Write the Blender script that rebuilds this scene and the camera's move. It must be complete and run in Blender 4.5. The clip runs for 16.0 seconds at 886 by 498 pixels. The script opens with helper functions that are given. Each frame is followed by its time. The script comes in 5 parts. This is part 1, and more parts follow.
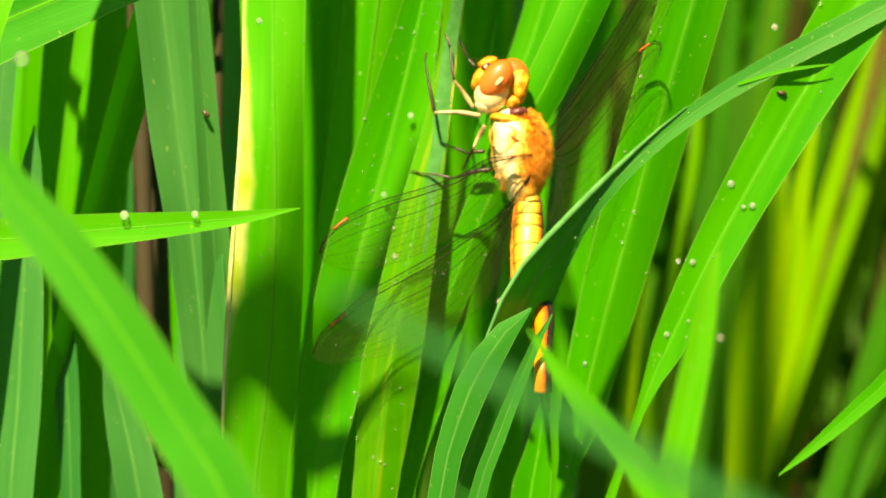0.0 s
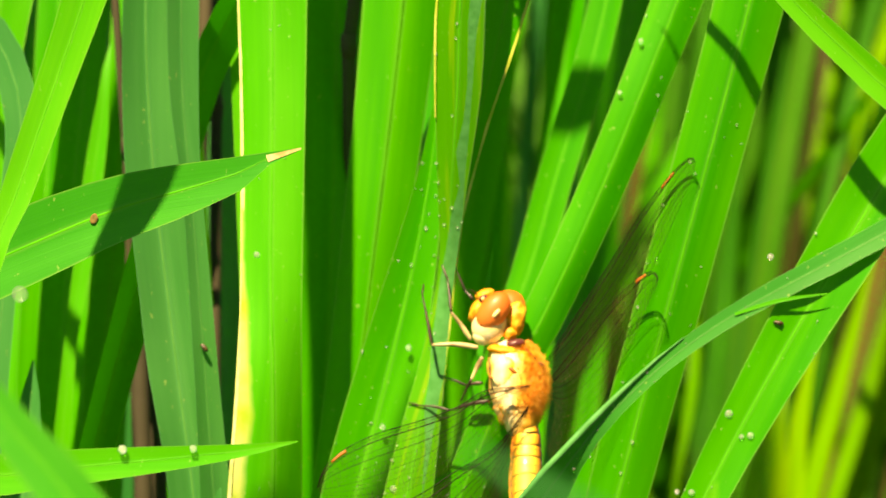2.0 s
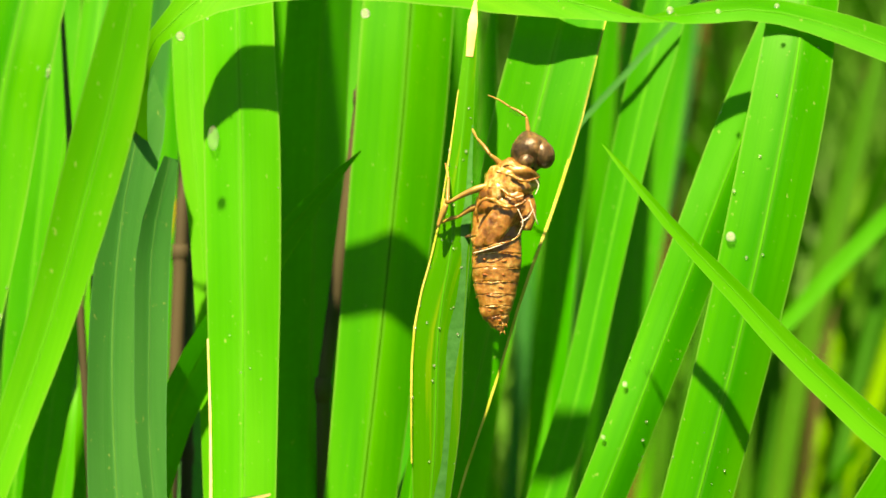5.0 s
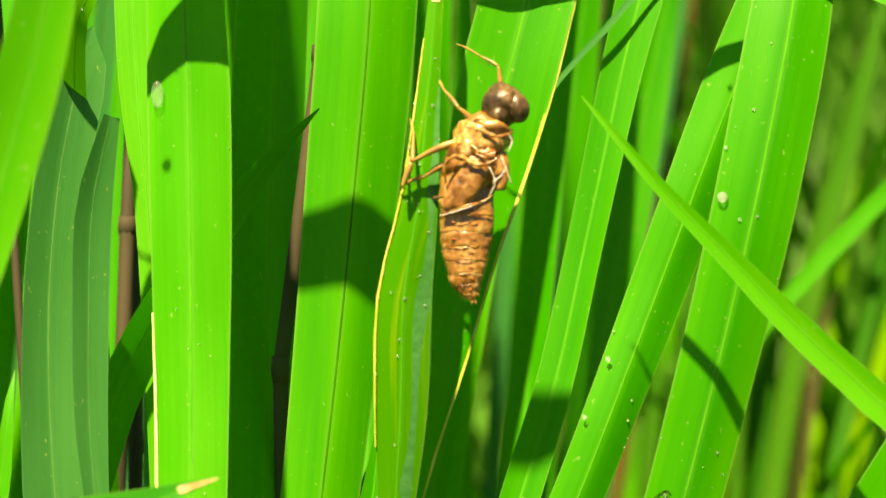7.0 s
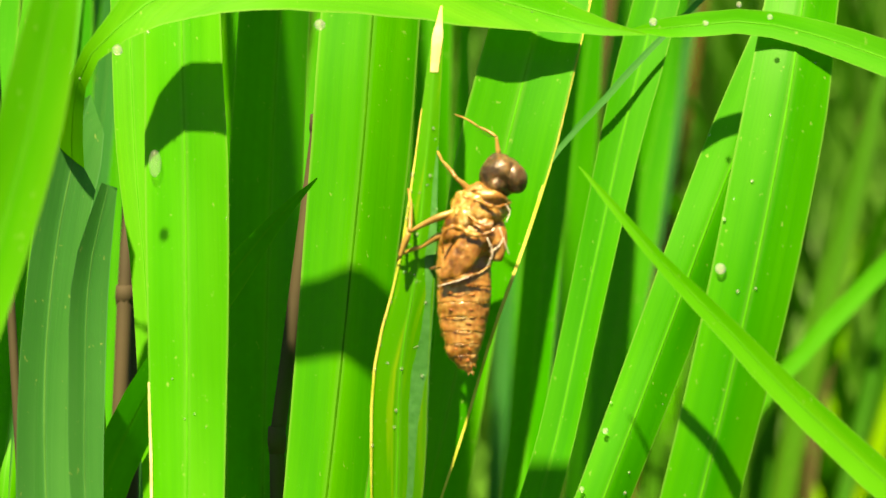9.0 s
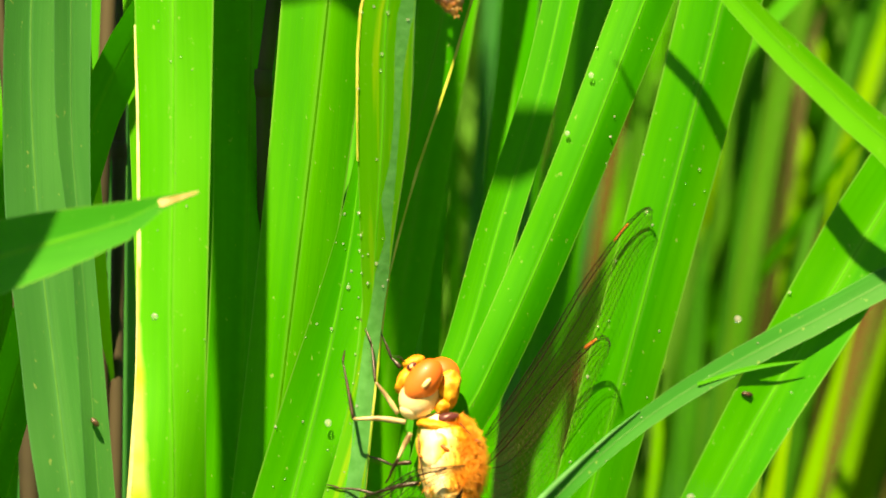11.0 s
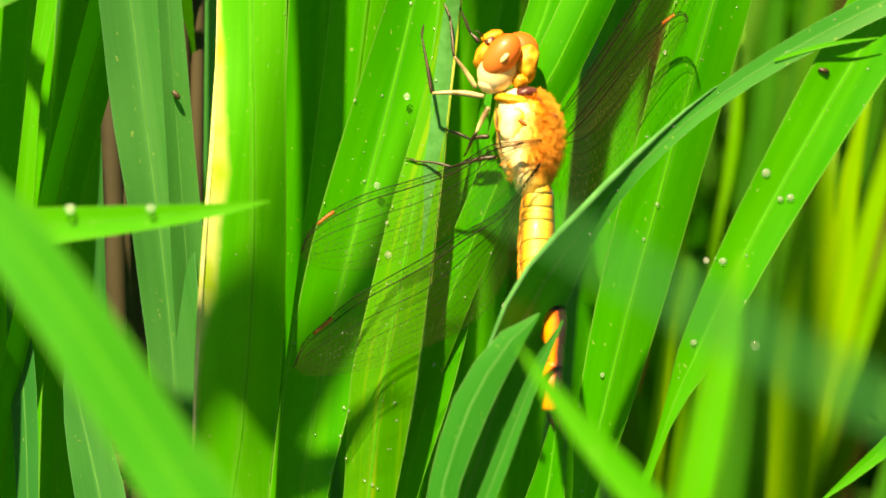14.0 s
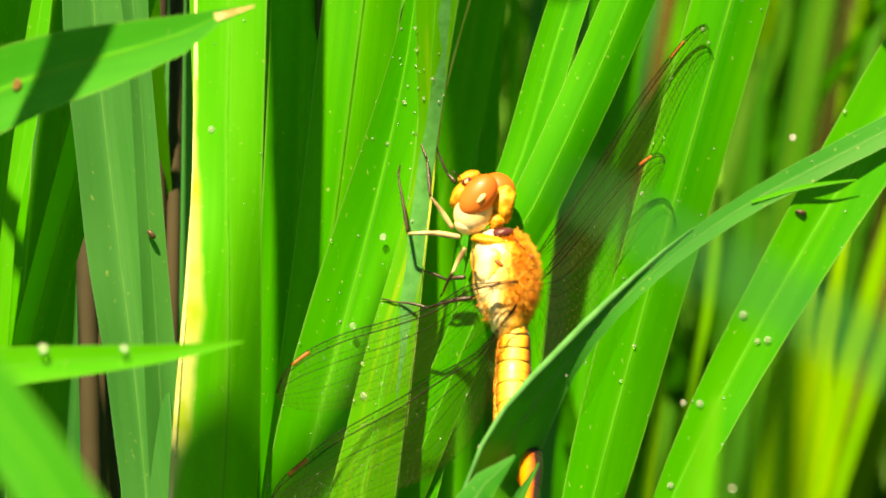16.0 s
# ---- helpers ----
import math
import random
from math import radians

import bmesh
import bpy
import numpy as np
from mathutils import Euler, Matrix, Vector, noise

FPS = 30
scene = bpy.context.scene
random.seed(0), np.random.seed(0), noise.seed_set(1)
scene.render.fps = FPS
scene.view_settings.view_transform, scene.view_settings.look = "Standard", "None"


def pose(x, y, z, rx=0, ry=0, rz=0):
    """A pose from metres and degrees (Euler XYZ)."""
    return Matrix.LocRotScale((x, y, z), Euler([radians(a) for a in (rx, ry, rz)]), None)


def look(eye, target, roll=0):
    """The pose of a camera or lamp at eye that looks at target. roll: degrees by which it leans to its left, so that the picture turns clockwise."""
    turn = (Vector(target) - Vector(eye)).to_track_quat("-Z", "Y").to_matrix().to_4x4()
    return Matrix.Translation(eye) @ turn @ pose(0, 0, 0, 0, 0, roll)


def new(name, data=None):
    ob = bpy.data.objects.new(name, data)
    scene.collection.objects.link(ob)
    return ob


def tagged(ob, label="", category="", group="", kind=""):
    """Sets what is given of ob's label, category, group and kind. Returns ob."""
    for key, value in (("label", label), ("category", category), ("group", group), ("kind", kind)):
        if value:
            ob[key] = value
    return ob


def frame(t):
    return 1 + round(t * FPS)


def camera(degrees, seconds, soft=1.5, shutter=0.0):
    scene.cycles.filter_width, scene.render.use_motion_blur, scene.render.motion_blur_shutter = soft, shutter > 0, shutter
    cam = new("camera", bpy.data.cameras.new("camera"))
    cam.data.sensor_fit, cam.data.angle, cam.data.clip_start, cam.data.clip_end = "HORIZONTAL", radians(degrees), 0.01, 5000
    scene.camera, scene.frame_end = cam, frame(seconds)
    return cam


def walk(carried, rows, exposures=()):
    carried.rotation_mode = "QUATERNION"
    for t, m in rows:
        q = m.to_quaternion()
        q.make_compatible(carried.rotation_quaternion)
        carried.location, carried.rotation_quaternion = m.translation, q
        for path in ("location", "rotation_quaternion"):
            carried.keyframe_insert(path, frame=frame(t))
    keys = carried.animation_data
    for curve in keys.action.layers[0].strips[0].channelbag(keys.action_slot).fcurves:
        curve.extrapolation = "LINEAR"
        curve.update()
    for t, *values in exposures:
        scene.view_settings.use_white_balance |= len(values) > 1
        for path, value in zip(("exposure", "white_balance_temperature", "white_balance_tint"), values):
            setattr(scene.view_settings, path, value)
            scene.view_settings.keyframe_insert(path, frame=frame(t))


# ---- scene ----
TILT = 19.0
FRAME = pose(0, 0, 0.55, -TILT, 0, 0) @ Matrix.Scale(0.001, 4)
TURN = pose(0, 0, 0, -TILT, 0, 0)
cam = camera(14.0, 16.0)
cam.data.dof.use_dof = True
cam.data.dof.focus_distance = 0.408
cam.data.dof.aperture_fstop = 40.0
cam.data.dof.aperture_blades = 0
# seconds, place in millimetres across, away and up, then pitch, roll and yaw in degrees
PATH = [
    (0, 32.954, -439.944, -34.408, 0.1281, 0.2527, 3.3123),
    (0.5, 32.982, -438.551, -34.377, -0.1088, 0.1880, 3.3317),
    (1, 33.027, -438.369, -34.330, -0.3708, 0.1173, 3.4434),
    (1.5, 33.080, -437.813, -34.275, 0.1153, 0.0940, 4.0145),
    (1.7, 33.111, -438.939, -34.250, 1.8752, -0.0066, 3.6432),
    (1.8, 33.127, -439.502, -34.237, 2.5038, -0.0570, 3.5429),
    (2, 33.160, -440.626, -34.212, 3.7821, -0.1577, 3.3013),
    (2.2, 33.205, -441.635, -34.193, 4.9959, -0.1327, 3.0266),
    (2.3, 33.228, -442.140, -34.183, 5.5123, -0.1203, 3.0019),
    (2.4, 33.251, -442.645, -34.173, 5.8953, -0.1081, 3.0515),
    (2.5, 33.274, -443.149, -34.163, 6.3653, -0.0960, 3.0855),
    (2.6, 33.301, -443.465, -34.155, 6.6158, -0.0697, 3.1542),
    (3, 33.408, -444.718, -34.120, 7.5535, 0.0350, 3.5632),
    (3.5, 33.542, -444.351, -34.087, 7.4720, 0.0747, 3.5964),
    (4, 33.672, -444.300, -34.066, 7.9710, 0.0641, 3.3444),
    (4.2, 33.719, -443.877, -34.059, 8.3487, 0.0266, 3.1179),
    (6.3, 34.207, -389.469, -33.993, 10.0129, -0.4718, 3.2870),
    (6.5, 34.253, -389.341, -33.983, 9.7648, -0.5432, 3.1740),
    (7, 34.366, -388.424, -33.946, 9.7424, -0.5668, 2.9526),
    (7.5, 34.479, -387.839, -33.884, 10.4507, -0.6612, 2.5390),
    (8, 34.606, -387.268, -33.823, 10.9949, -0.6793, 2.4404),
    (8.2, 34.662, -386.491, -33.800, 11.1909, -0.6939, 2.6991),
    (10.3, 35.287, -389.453, -33.568, 7.5064, -0.2905, 3.0731),
    (10.5, 35.342, -388.697, -33.545, 6.6326, -0.1995, 2.9085),
    (10.6, 35.368, -388.326, -33.534, 6.2922, -0.1472, 2.8583),
    (10.7, 35.394, -388.197, -33.522, 5.8760, -0.1449, 2.8156),
    (11, 35.474, -387.807, -33.486, 5.1573, -0.1382, 2.8710),
    (11.1, 35.496, -388.019, -33.473, 4.8007, -0.1211, 2.8655),
    (11.2, 35.519, -388.231, -33.459, 4.5063, -0.1040, 2.8778),
    (11.5, 35.590, -388.864, -33.419, 3.5597, -0.0530, 3.0211),
    (11.6, 35.615, -388.865, -33.411, 3.3536, -0.0234, 3.1203),
    (12, 35.715, -388.866, -33.380, 2.4024, 0.0946, 3.6842),
    (12.5, 35.850, -389.657, -33.331, 2.1366, -0.0088, 4.1458),
    (13, 35.980, -388.839, -33.321, 1.6537, -0.0587, 4.2490),
    (13.5, 36.133, -389.686, -33.347, 0.6615, 0.0804, 4.2792),
    (14, 36.250, -390.725, -33.363, -0.0489, 0.2274, 4.1970),
    (14.5, 36.373, -390.103, -33.356, -0.6692, 0.3653, 4.5685),
    (14.6, 36.392, -390.185, -33.353, -0.3471, 0.3763, 4.7026),
    (15, 36.470, -390.510, -33.339, 1.9793, 0.4220, 4.7460),
    (15.5, 36.539, -390.528, -33.328, 2.8390, 0.4291, 4.5577),
    (16, 36.577, -389.066, -33.316, 2.1861, 0.4373, 3.8943),
]


def eye_pose(x, y, z, pitch, roll, yaw):
    place = TURN @ pose(x / 1000, y / 1000, z / 1000, 0, 0, yaw)
    return Matrix.Translation((0, 0, 0.55)) @ place @ pose(0, 0, 0, 90 + pitch) @ pose(0, 0, 0, 0, 0, roll)


walk(cam, [(t, eye_pose(x, y, z, pitch, roll, yaw)) for t, x, y, z, pitch, roll, yaw in PATH], [(0, 1.55, 8350, 12), (16, 1.55, 8350, 12)])

# ---- light ----
to_sun = (TURN.to_3x3() @ Vector((-0.24, -1.0, 1.25))).normalized()
world = bpy.data.worlds.new("sky")
scene.world = world
world.use_nodes = True
sky = world.node_tree.nodes.new("ShaderNodeTexSky")
sky.sky_type, sky.sun_disc = "NISHITA", False
sky.sun_elevation = math.asin(to_sun.z)
sky.sun_rotation = math.atan2(to_sun.x, to_sun.y)
back = world.node_tree.nodes["Background"]
world.node_tree.links.new(sky.outputs[0], back.inputs[0])
back.inputs[1].default_value = 0.029
sun = new("sun", bpy.data.lights.new("sun", "SUN"))
sun.data.energy, sun.data.angle, sun.data.color = 5.0, radians(1.4), (1.0, 0.82, 0.55)
sun.matrix_world = look(to_sun * 3, (0, 0, 0))


# ---- materials ----
def material(name):
    m = bpy.data.materials.new(name)
    m.use_nodes = True
    return m, m.node_tree.nodes, m.node_tree.links, m.node_tree.nodes["Principled BSDF"]


def ramp(nodes, links, value, stops):
    r = nodes.new("ShaderNodeValToRGB")
    while len(r.color_ramp.elements) < len(stops):
        r.color_ramp.elements.new(0.5)
    for e, (p, c) in zip(r.color_ramp.elements, stops):
        e.position, e.color = p, (*c, 1)
    links.new(value, r.inputs[0])
    return r.outputs[0]


def mix(nodes, links, kind, fac, a, b):
    n = nodes.new("ShaderNodeMix")
    n.data_type, n.blend_type = "RGBA", kind
    for socket, value in ((n.inputs[0], fac), (n.inputs[6], a), (n.inputs[7], b)):
        if isinstance(value, (int, float)):
            socket.default_value = value
        elif isinstance(value, tuple):
            socket.default_value = (*value, 1)
        else:
            links.new(value, socket)
    return n.outputs[2]


def noise_at(nodes, links, coord, scale, stretch=(1, 1, 1), detail=3.0):
    m = nodes.new("ShaderNodeMapping")
    m.inputs["Scale"].default_value = stretch
    n = nodes.new("ShaderNodeTexNoise")
    n.inputs["Scale"].default_value, n.inputs["Detail"].default_value = scale, detail
    links.new(coord, m.inputs[0])
    links.new(m.outputs[0], n.inputs[0])
    return n.outputs[0]


def leaf_material(name, dark, light, through_colour, pass_on=0.22, streak=None, rough=0.42, gloss=0.18, rim=(0.20, 0.42, 0.08), wither=None):
    """A grass blade: faint veins, a soft midrib band, pale rough edges, mottling. The map "blade" runs 0 to 1 across the blade."""
    m, nodes, links, bsdf = material(name)
    coord = nodes.new("ShaderNodeTexCoord")
    info = nodes.new("ShaderNodeObjectInfo")
    blade = nodes.new("ShaderNodeUVMap")
    blade.uv_map = "blade"
    cut = nodes.new("ShaderNodeSeparateXYZ")
    links.new(blade.outputs[0], cut.inputs[0])
    veins = noise_at(nodes, links, coord.outputs["UV"], 1.0, (42, 0.25, 1), 2.0)
    bands = noise_at(nodes, links, coord.outputs["UV"], 1.0, (2.2, 0.1, 1), 3.0)
    patches = noise_at(nodes, links, coord.outputs["Object"], 70.0, (1, 1, 0.4), 4.0)
    middle = tuple((a + b) / 2 for a, b in zip(dark, light))
    base = ramp(nodes, links, bands, [(0.32, dark), (0.5, middle), (0.68, light)])
    base = mix(nodes, links, "MULTIPLY", 0.3, base, ramp(nodes, links, veins, [(0.35, (0.78, 0.84, 0.8)), (0.65, (1.15, 1.06, 1.0))]))
    base = mix(nodes, links, "MULTIPLY", 0.45, base, ramp(nodes, links, patches, [(0.3, (0.6, 0.76, 0.6)), (0.7, (1.3, 1.1, 1.0))]))
    tint = ramp(nodes, links, info.outputs["Random"], [(0.0, (0.7, 0.88, 0.8)), (0.6, (1.0, 1.0, 1.0)), (1.0, (1.5, 1.06, 1.0))])
    base = mix(nodes, links, "MULTIPLY", 1.0, base, tint)
    if streak:
        band = noise_at(nodes, links, coord.outputs["UV"], 1.0, (9, 0.35, 1), 3.0)
        base = mix(nodes, links, "MIX", ramp(nodes, links, band, [(0.54, (0, 0, 0)), (0.68, (0.45, 0.45, 0.45))]), base, streak)
    # pale midrib band and rough pale rims
    rib = ramp(nodes, links, cut.outputs[0], [(0.44, (0, 0, 0)), (0.5, (0.30, 0.30, 0.30)), (0.56, (0, 0, 0))])
    base = mix(nodes, links, "MIX", rib, base, rim)
    edge = ramp(nodes, links, cut.outputs[0], [(0.0, (0.55, 0.55, 0.55)), (0.03, (0, 0, 0)), (0.97, (0, 0, 0)), (1.0, (0.55, 0.55, 0.55))])
    base = mix(nodes, links, "MIX", edge, base, rim)
    if wither:
        # a dead yellow edge that eats into the blade, by length along it
        along = nodes.new("ShaderNodeSeparateXYZ")
        links.new(coord.outputs["UV"], along.inputs[0])
        length = nodes.new("ShaderNodeMath")
        length.operation = "MULTIPLY"
        links.new(along.outputs[1], length.inputs[0])
        length.inputs[1].default_value = 0.02
        reach = ramp(nodes, links, length.outputs[0], [(p, (r,) * 3) for p, r in wither])
        ragged = noise_at(nodes, links, coord.outputs["UV"], 1.0, (1.5, 1.6, 1), 4.0)
        bite = nodes.new("ShaderNodeMath")
        bite.operation = "MULTIPLY_ADD"
        links.new(ragged, bite.inputs[0])
        bite.inputs[1].default_value = -0.22
        links.new(reach, bite.inputs[2])
        depth = nodes.new("ShaderNodeMath")
        depth.operation = "SUBTRACT"
        links.new(bite.outputs[0], depth.inputs[0])
        links.new(cut.outputs[0], depth.inputs[1])
        dead = ramp(nodes, links, depth.outputs[0], [(0.0, (0, 0, 0)), (0.09, (0.75, 0.75, 0.75)), (0.2, (0.9, 0.9, 0.9))])
        base = mix(nodes, links, "MIX", dead, base, ramp(nodes, links, ragged, [(0.35, (0.42, 0.58, 0.05)), (0.6, (0.78, 0.76, 0.28))]))
    specks = noise_at(nodes, links, coord.outputs["Object"], 1700.0, (1, 1, 0.6), 2.0)
    base = mix(nodes, links, "MIX", ramp(nodes, links, specks, [(0.69, (0, 0, 0)), (0.78, (0.4, 0.4, 0.4))]), base, (0.42, 0.55, 0.16))
    links.new(base, bsdf.inputs["Base Color"])
    links.new(ramp(nodes, links, patches, [(0.3, (rough - 0.08,) * 3), (0.7, (rough + 0.14,) * 3)]), bsdf.inputs["Roughness"])
    bsdf.inputs["Specular IOR Level"].default_value = gloss
    bump = nodes.new("ShaderNodeBump")
    bump.inputs["Strength"].default_value, bump.inputs["Distance"].default_value = 0.2, 0.0001
    links.new(veins, bump.inputs["Height"])
    links.new(bump.outputs[0], bsdf.inputs["Normal"])
    trans = nodes.new("ShaderNodeBsdfTranslucent")
    links.new(mix(nodes, links, "MULTIPLY", 0.6, through_colour, tint), trans.inputs[0])
    both = nodes.new("ShaderNodeMixShader")
    both.inputs[0].default_value = pass_on
    links.new(bsdf.outputs[0], both.inputs[1])
    links.new(trans.outputs[0], both.inputs[2])
    links.new(both.outputs[0], nodes["Material Output"].inputs[0])
    return m


def plain(name, colour, second=None, rough=0.5, scale=900.0, spec=0.5, coat=0.0, bump_by=0.0):
    m, nodes, links, bsdf = material(name)
    coord = nodes.new("ShaderNodeTexCoord")
    n = noise_at(nodes, links, coord.outputs["Object"], scale, (1, 1, 1), 4.0)
    second = second or tuple(c * 0.7 for c in colour)
    links.new(ramp(nodes, links, n, [(0.35, second), (0.65, colour)]), bsdf.inputs["Base Color"])
    bsdf.inputs["Roughness"].default_value = rough
    bsdf.inputs["Specular IOR Level"].default_value = spec
    bsdf.inputs["Coat Weight"].default_value = coat
    if bump_by:
        bump = nodes.new("ShaderNodeBump")
        bump.inputs["Strength"].default_value, bump.inputs["Distance"].default_value = bump_by, 0.0003
        links.new(n, bump.inputs["Height"])
        links.new(bump.outputs[0], bsdf.inputs["Normal"])
    return m


LEAF = leaf_material("leaf green", (0.009, 0.27, 0.003), (0.048, 0.39, 0.007), (0.030, 0.62, 0.001), 0.26)
LEAF_LIGHT = leaf_material("leaf light green", (0.03, 0.37, 0.008), (0.10, 0.48, 0.018), (0.09, 0.64, 0.002), 0.26)
LEAF_GREY = leaf_material("leaf grey green", (0.024, 0.20, 0.044), (0.046, 0.265, 0.070), (0.02, 0.36, 0.020), 0.25, rim=(0.10, 0.34, 0.14))
LEAF_COOL = leaf_material("leaf cool green", (0.020, 0.29, 0.016), (0.045, 0.37, 0.028), (0.025, 0.52, 0.005), 0.25)
LEAF_BLUE = leaf_material("leaf blue green", (0.016, 0.20, 0.020), (0.042, 0.28, 0.045), (0.012, 0.40, 0.004), 0.26, gloss=0.1, rim=(0.20, 0.44, 0.15))
LEAF_YELLOW = leaf_material("leaf yellow green", (0.11, 0.40, 0.004), (0.21, 0.48, 0.01), (0.20, 0.56, 0.004), 0.35)
LEAF_AMBER = leaf_material("leaf amber", (0.36, 0.30, 0.006), (0.5, 0.40, 0.02), (0.5, 0.42, 0.01), 0.35)
LEAF_DEAD = leaf_material("leaf dead brown", (0.038, 0.042, 0.010), (0.095, 0.075, 0.022), (0.09, 0.075, 0.010), 0.25, rim=(0.14, 0.11, 0.04))
# darker copy of the leaf green: canopy shade put into the colour
LEAF_FAR = leaf_material("leaf shaded green", (0.014, 0.14, 0.006), (0.045, 0.21, 0.014), (0.03, 0.34, 0.002), 0.24, gloss=0.12, rim=(0.08, 0.22, 0.03))
LEAF_STREAK = leaf_material("leaf streaked", (0.05, 0.34, 0.004), (0.11, 0.44, 0.02), (0.11, 0.55, 0.004), 0.3, (0.32, 0.48, 0.02))
LEAF_EDGED = leaf_material("leaf with dead edge", (0.025, 0.36, 0.007), (0.065, 0.46, 0.016), (0.055, 0.62, 0.002), 0.26, wither=((0.39, 0.0), (0.44, 0.12), (0.49, 0.22), (0.52, 0.36), (0.545, 0.30), (0.56, 0.20), (0.60, 0.14), (0.64, 0.0)))
RIB = plain("midrib", (0.055, 0.38, 0.012), (0.035, 0.33, 0.008), 0.5, 300, 0.1)
LIT_EDGE = plain("lit leaf edge", (0.07, 0.28, 0.08), (0.045, 0.21, 0.05), 0.55, 400, 0.15)
RIB_GREY = plain("grey midrib", (0.07, 0.26, 0.055), (0.05, 0.22, 0.04), 0.5, 300, 0.1)
RIB_DARK = plain("grooved midrib", (0.03, 0.22, 0.003), (0.02, 0.15, 0.002), 0.5, 300, 0.1)
DRY = plain("withered margin", (0.66, 0.64, 0.14), (0.34, 0.48, 0.03), 0.7, 260)
BLEACHED = plain("bleached margin", (0.80, 0.76, 0.42), (0.50, 0.60, 0.16), 0.7, 300)
STRAW = plain("dry leaf tip", (0.70, 0.60, 0.34), (0.40, 0.30, 0.10), 0.8, 420)


# ---- building helpers ----
def smooth(bm):
    for f in bm.faces:
        f.smooth = True


def mesh_of(name, bm, mat):
    me = bpy.data.meshes.new(name)
    bm.transform(FRAME)
    smooth(bm)
    bm.to_mesh(me)
    bm.free()
    me.materials.append(mat)
    return me


def thing(name, bm, mat, label, category, group=""):
    return tagged(new(name, mesh_of(name, bm, mat)), label, category, group)


def part(name, bm, mat, parent, label=""):
    ob = new(name, mesh_of(name, bm, mat))
    ob.parent = parent
    return tagged(ob, label)


def spline(points, n):
    """Catmull-Rom through rows of numbers; n + 1 rows, even along the length."""
    p = np.array(points, float)
    p = np.vstack([2 * p[0] - p[1], p, 2 * p[-1] - p[-2]])
    out = []
    for i in range(1, len(p) - 2):
        for s in np.linspace(0, 1, 24, endpoint=False):
            a, b, c, d = p[i - 1], p[i], p[i + 1], p[i + 2]
            out.append(0.5 * (2 * b + (c - a) * s + (2 * a - 5 * b + 4 * c - d) * s * s + (3 * b - a - 3 * c + d) * s**3))
    out.append(p[-2])
    out = np.array(out)
    far = np.r_[0, np.cumsum(np.linalg.norm(np.diff(out[:, :3], axis=0), axis=1))]
    at = np.linspace(0, far[-1], n + 1)
    return np.stack([np.interp(at, far, out[:, k]) for k in range(out.shape[1])], 1)


def tube(bm, points, radii, sides=8):
    """A tube along points, closed at both ends."""
    points = [Vector(p) for p in points]
    rings, up = [], Vector((0.3, 1, 0.2))
    for i, p in enumerate(points):
        d = (points[min(i + 1, len(points) - 1)] - points[max(i - 1, 0)]).normalized()
        a = d.cross(up).normalized()
        b = d.cross(a)
        r = float(radii[i] if isinstance(radii, (list, tuple, np.ndarray)) else radii)
        rings.append([bm.verts.new(p + r * (a * math.cos(2 * math.pi * k / sides) + b * math.sin(2 * math.pi * k / sides))) for k in range(sides)])
    for r0, r1 in zip(rings, rings[1:]):
        for k in range(sides):
            bm.faces.new((r0[k], r0[(k + 1) % sides], r1[(k + 1) % sides], r1[k]))
    bm.faces.new(rings[0][::-1])
    bm.faces.new(rings[-1])
    return bm


def loft(stations, sides=36):
    """A closed round body through stations of x, y, z, half width across and half depth."""
    bm, rings = bmesh.new(), []
    rows = spline(stations, 40)
    for i, (x, y, z, a, b) in enumerate(rows):
        d = Vector(rows[min(i + 1, 40)][:3] - rows[max(i - 1, 0)][:3]).normalized()
        across = d.cross(Vector((0, 1, 0))).normalized()
        deep = across.cross(d)
        rings.append([bm.verts.new(Vector((x, y, z)) + across * a * math.cos(2 * math.pi * k / sides) + deep * b * math.sin(2 * math.pi * k / sides)) for k in range(sides)])
    for r0, r1 in zip(rings, rings[1:]):
        for k in range(sides):
            bm.faces.new((r0[k], r0[(k + 1) % sides], r1[(k + 1) % sides], r1[k]))
    bm.faces.new(rings[0][::-1])
    bm.faces.new(rings[-1])
    bmesh.ops.recalc_face_normals(bm, faces=bm.faces[:])
    return bm


def rough_up(bm, *waves):
    """Presses the surface in and out by noise of the given heights and scales."""
    bm.normal_update()
    for v in bm.verts:
        v.co += v.normal * sum(h * noise.noise(v.co * k) for h, k in waves)
    return bm


def blob(centre, semi, turn=(0, 0, 0), seg=24, rings=16):
    bm = bmesh.new()
    bmesh.ops.create_uvsphere(bm, u_segments=seg, v_segments=rings, radius=1)
    bm.transform(Matrix.LocRotScale(Vector(centre), Euler([radians(a) for a in turn]), Vector(semi)))
    return bm


DOWN = TURN.to_3x3().inverted() @ Vector((0, 0, -1))


def height(p):
    return (FRAME @ Vector(p)).z


def rooted(rows):
    """Goes on from the last row down to the ground, bending towards the vertical."""
    rows = [list(r) for r in rows]
    d = (Vector(rows[-1][:3]) - Vector(rows[-2][:3])).normalized()
    p, w, k = Vector(rows[-1][:3]), rows[-1][3], 0
    while height(p) > 0.045 and k < 60:
        d = (d * 0.78 + DOWN * 0.22).normalized()
        p = p + d * 38
        w = max(3.5, w * 0.95)
        rows.append([*p, w, rows[-1][4] * 0.85])
        k += 1
    rows.append([*(p + DOWN * (height(p) * 1000 + 12)), 3.5, 0.0])
    return rows


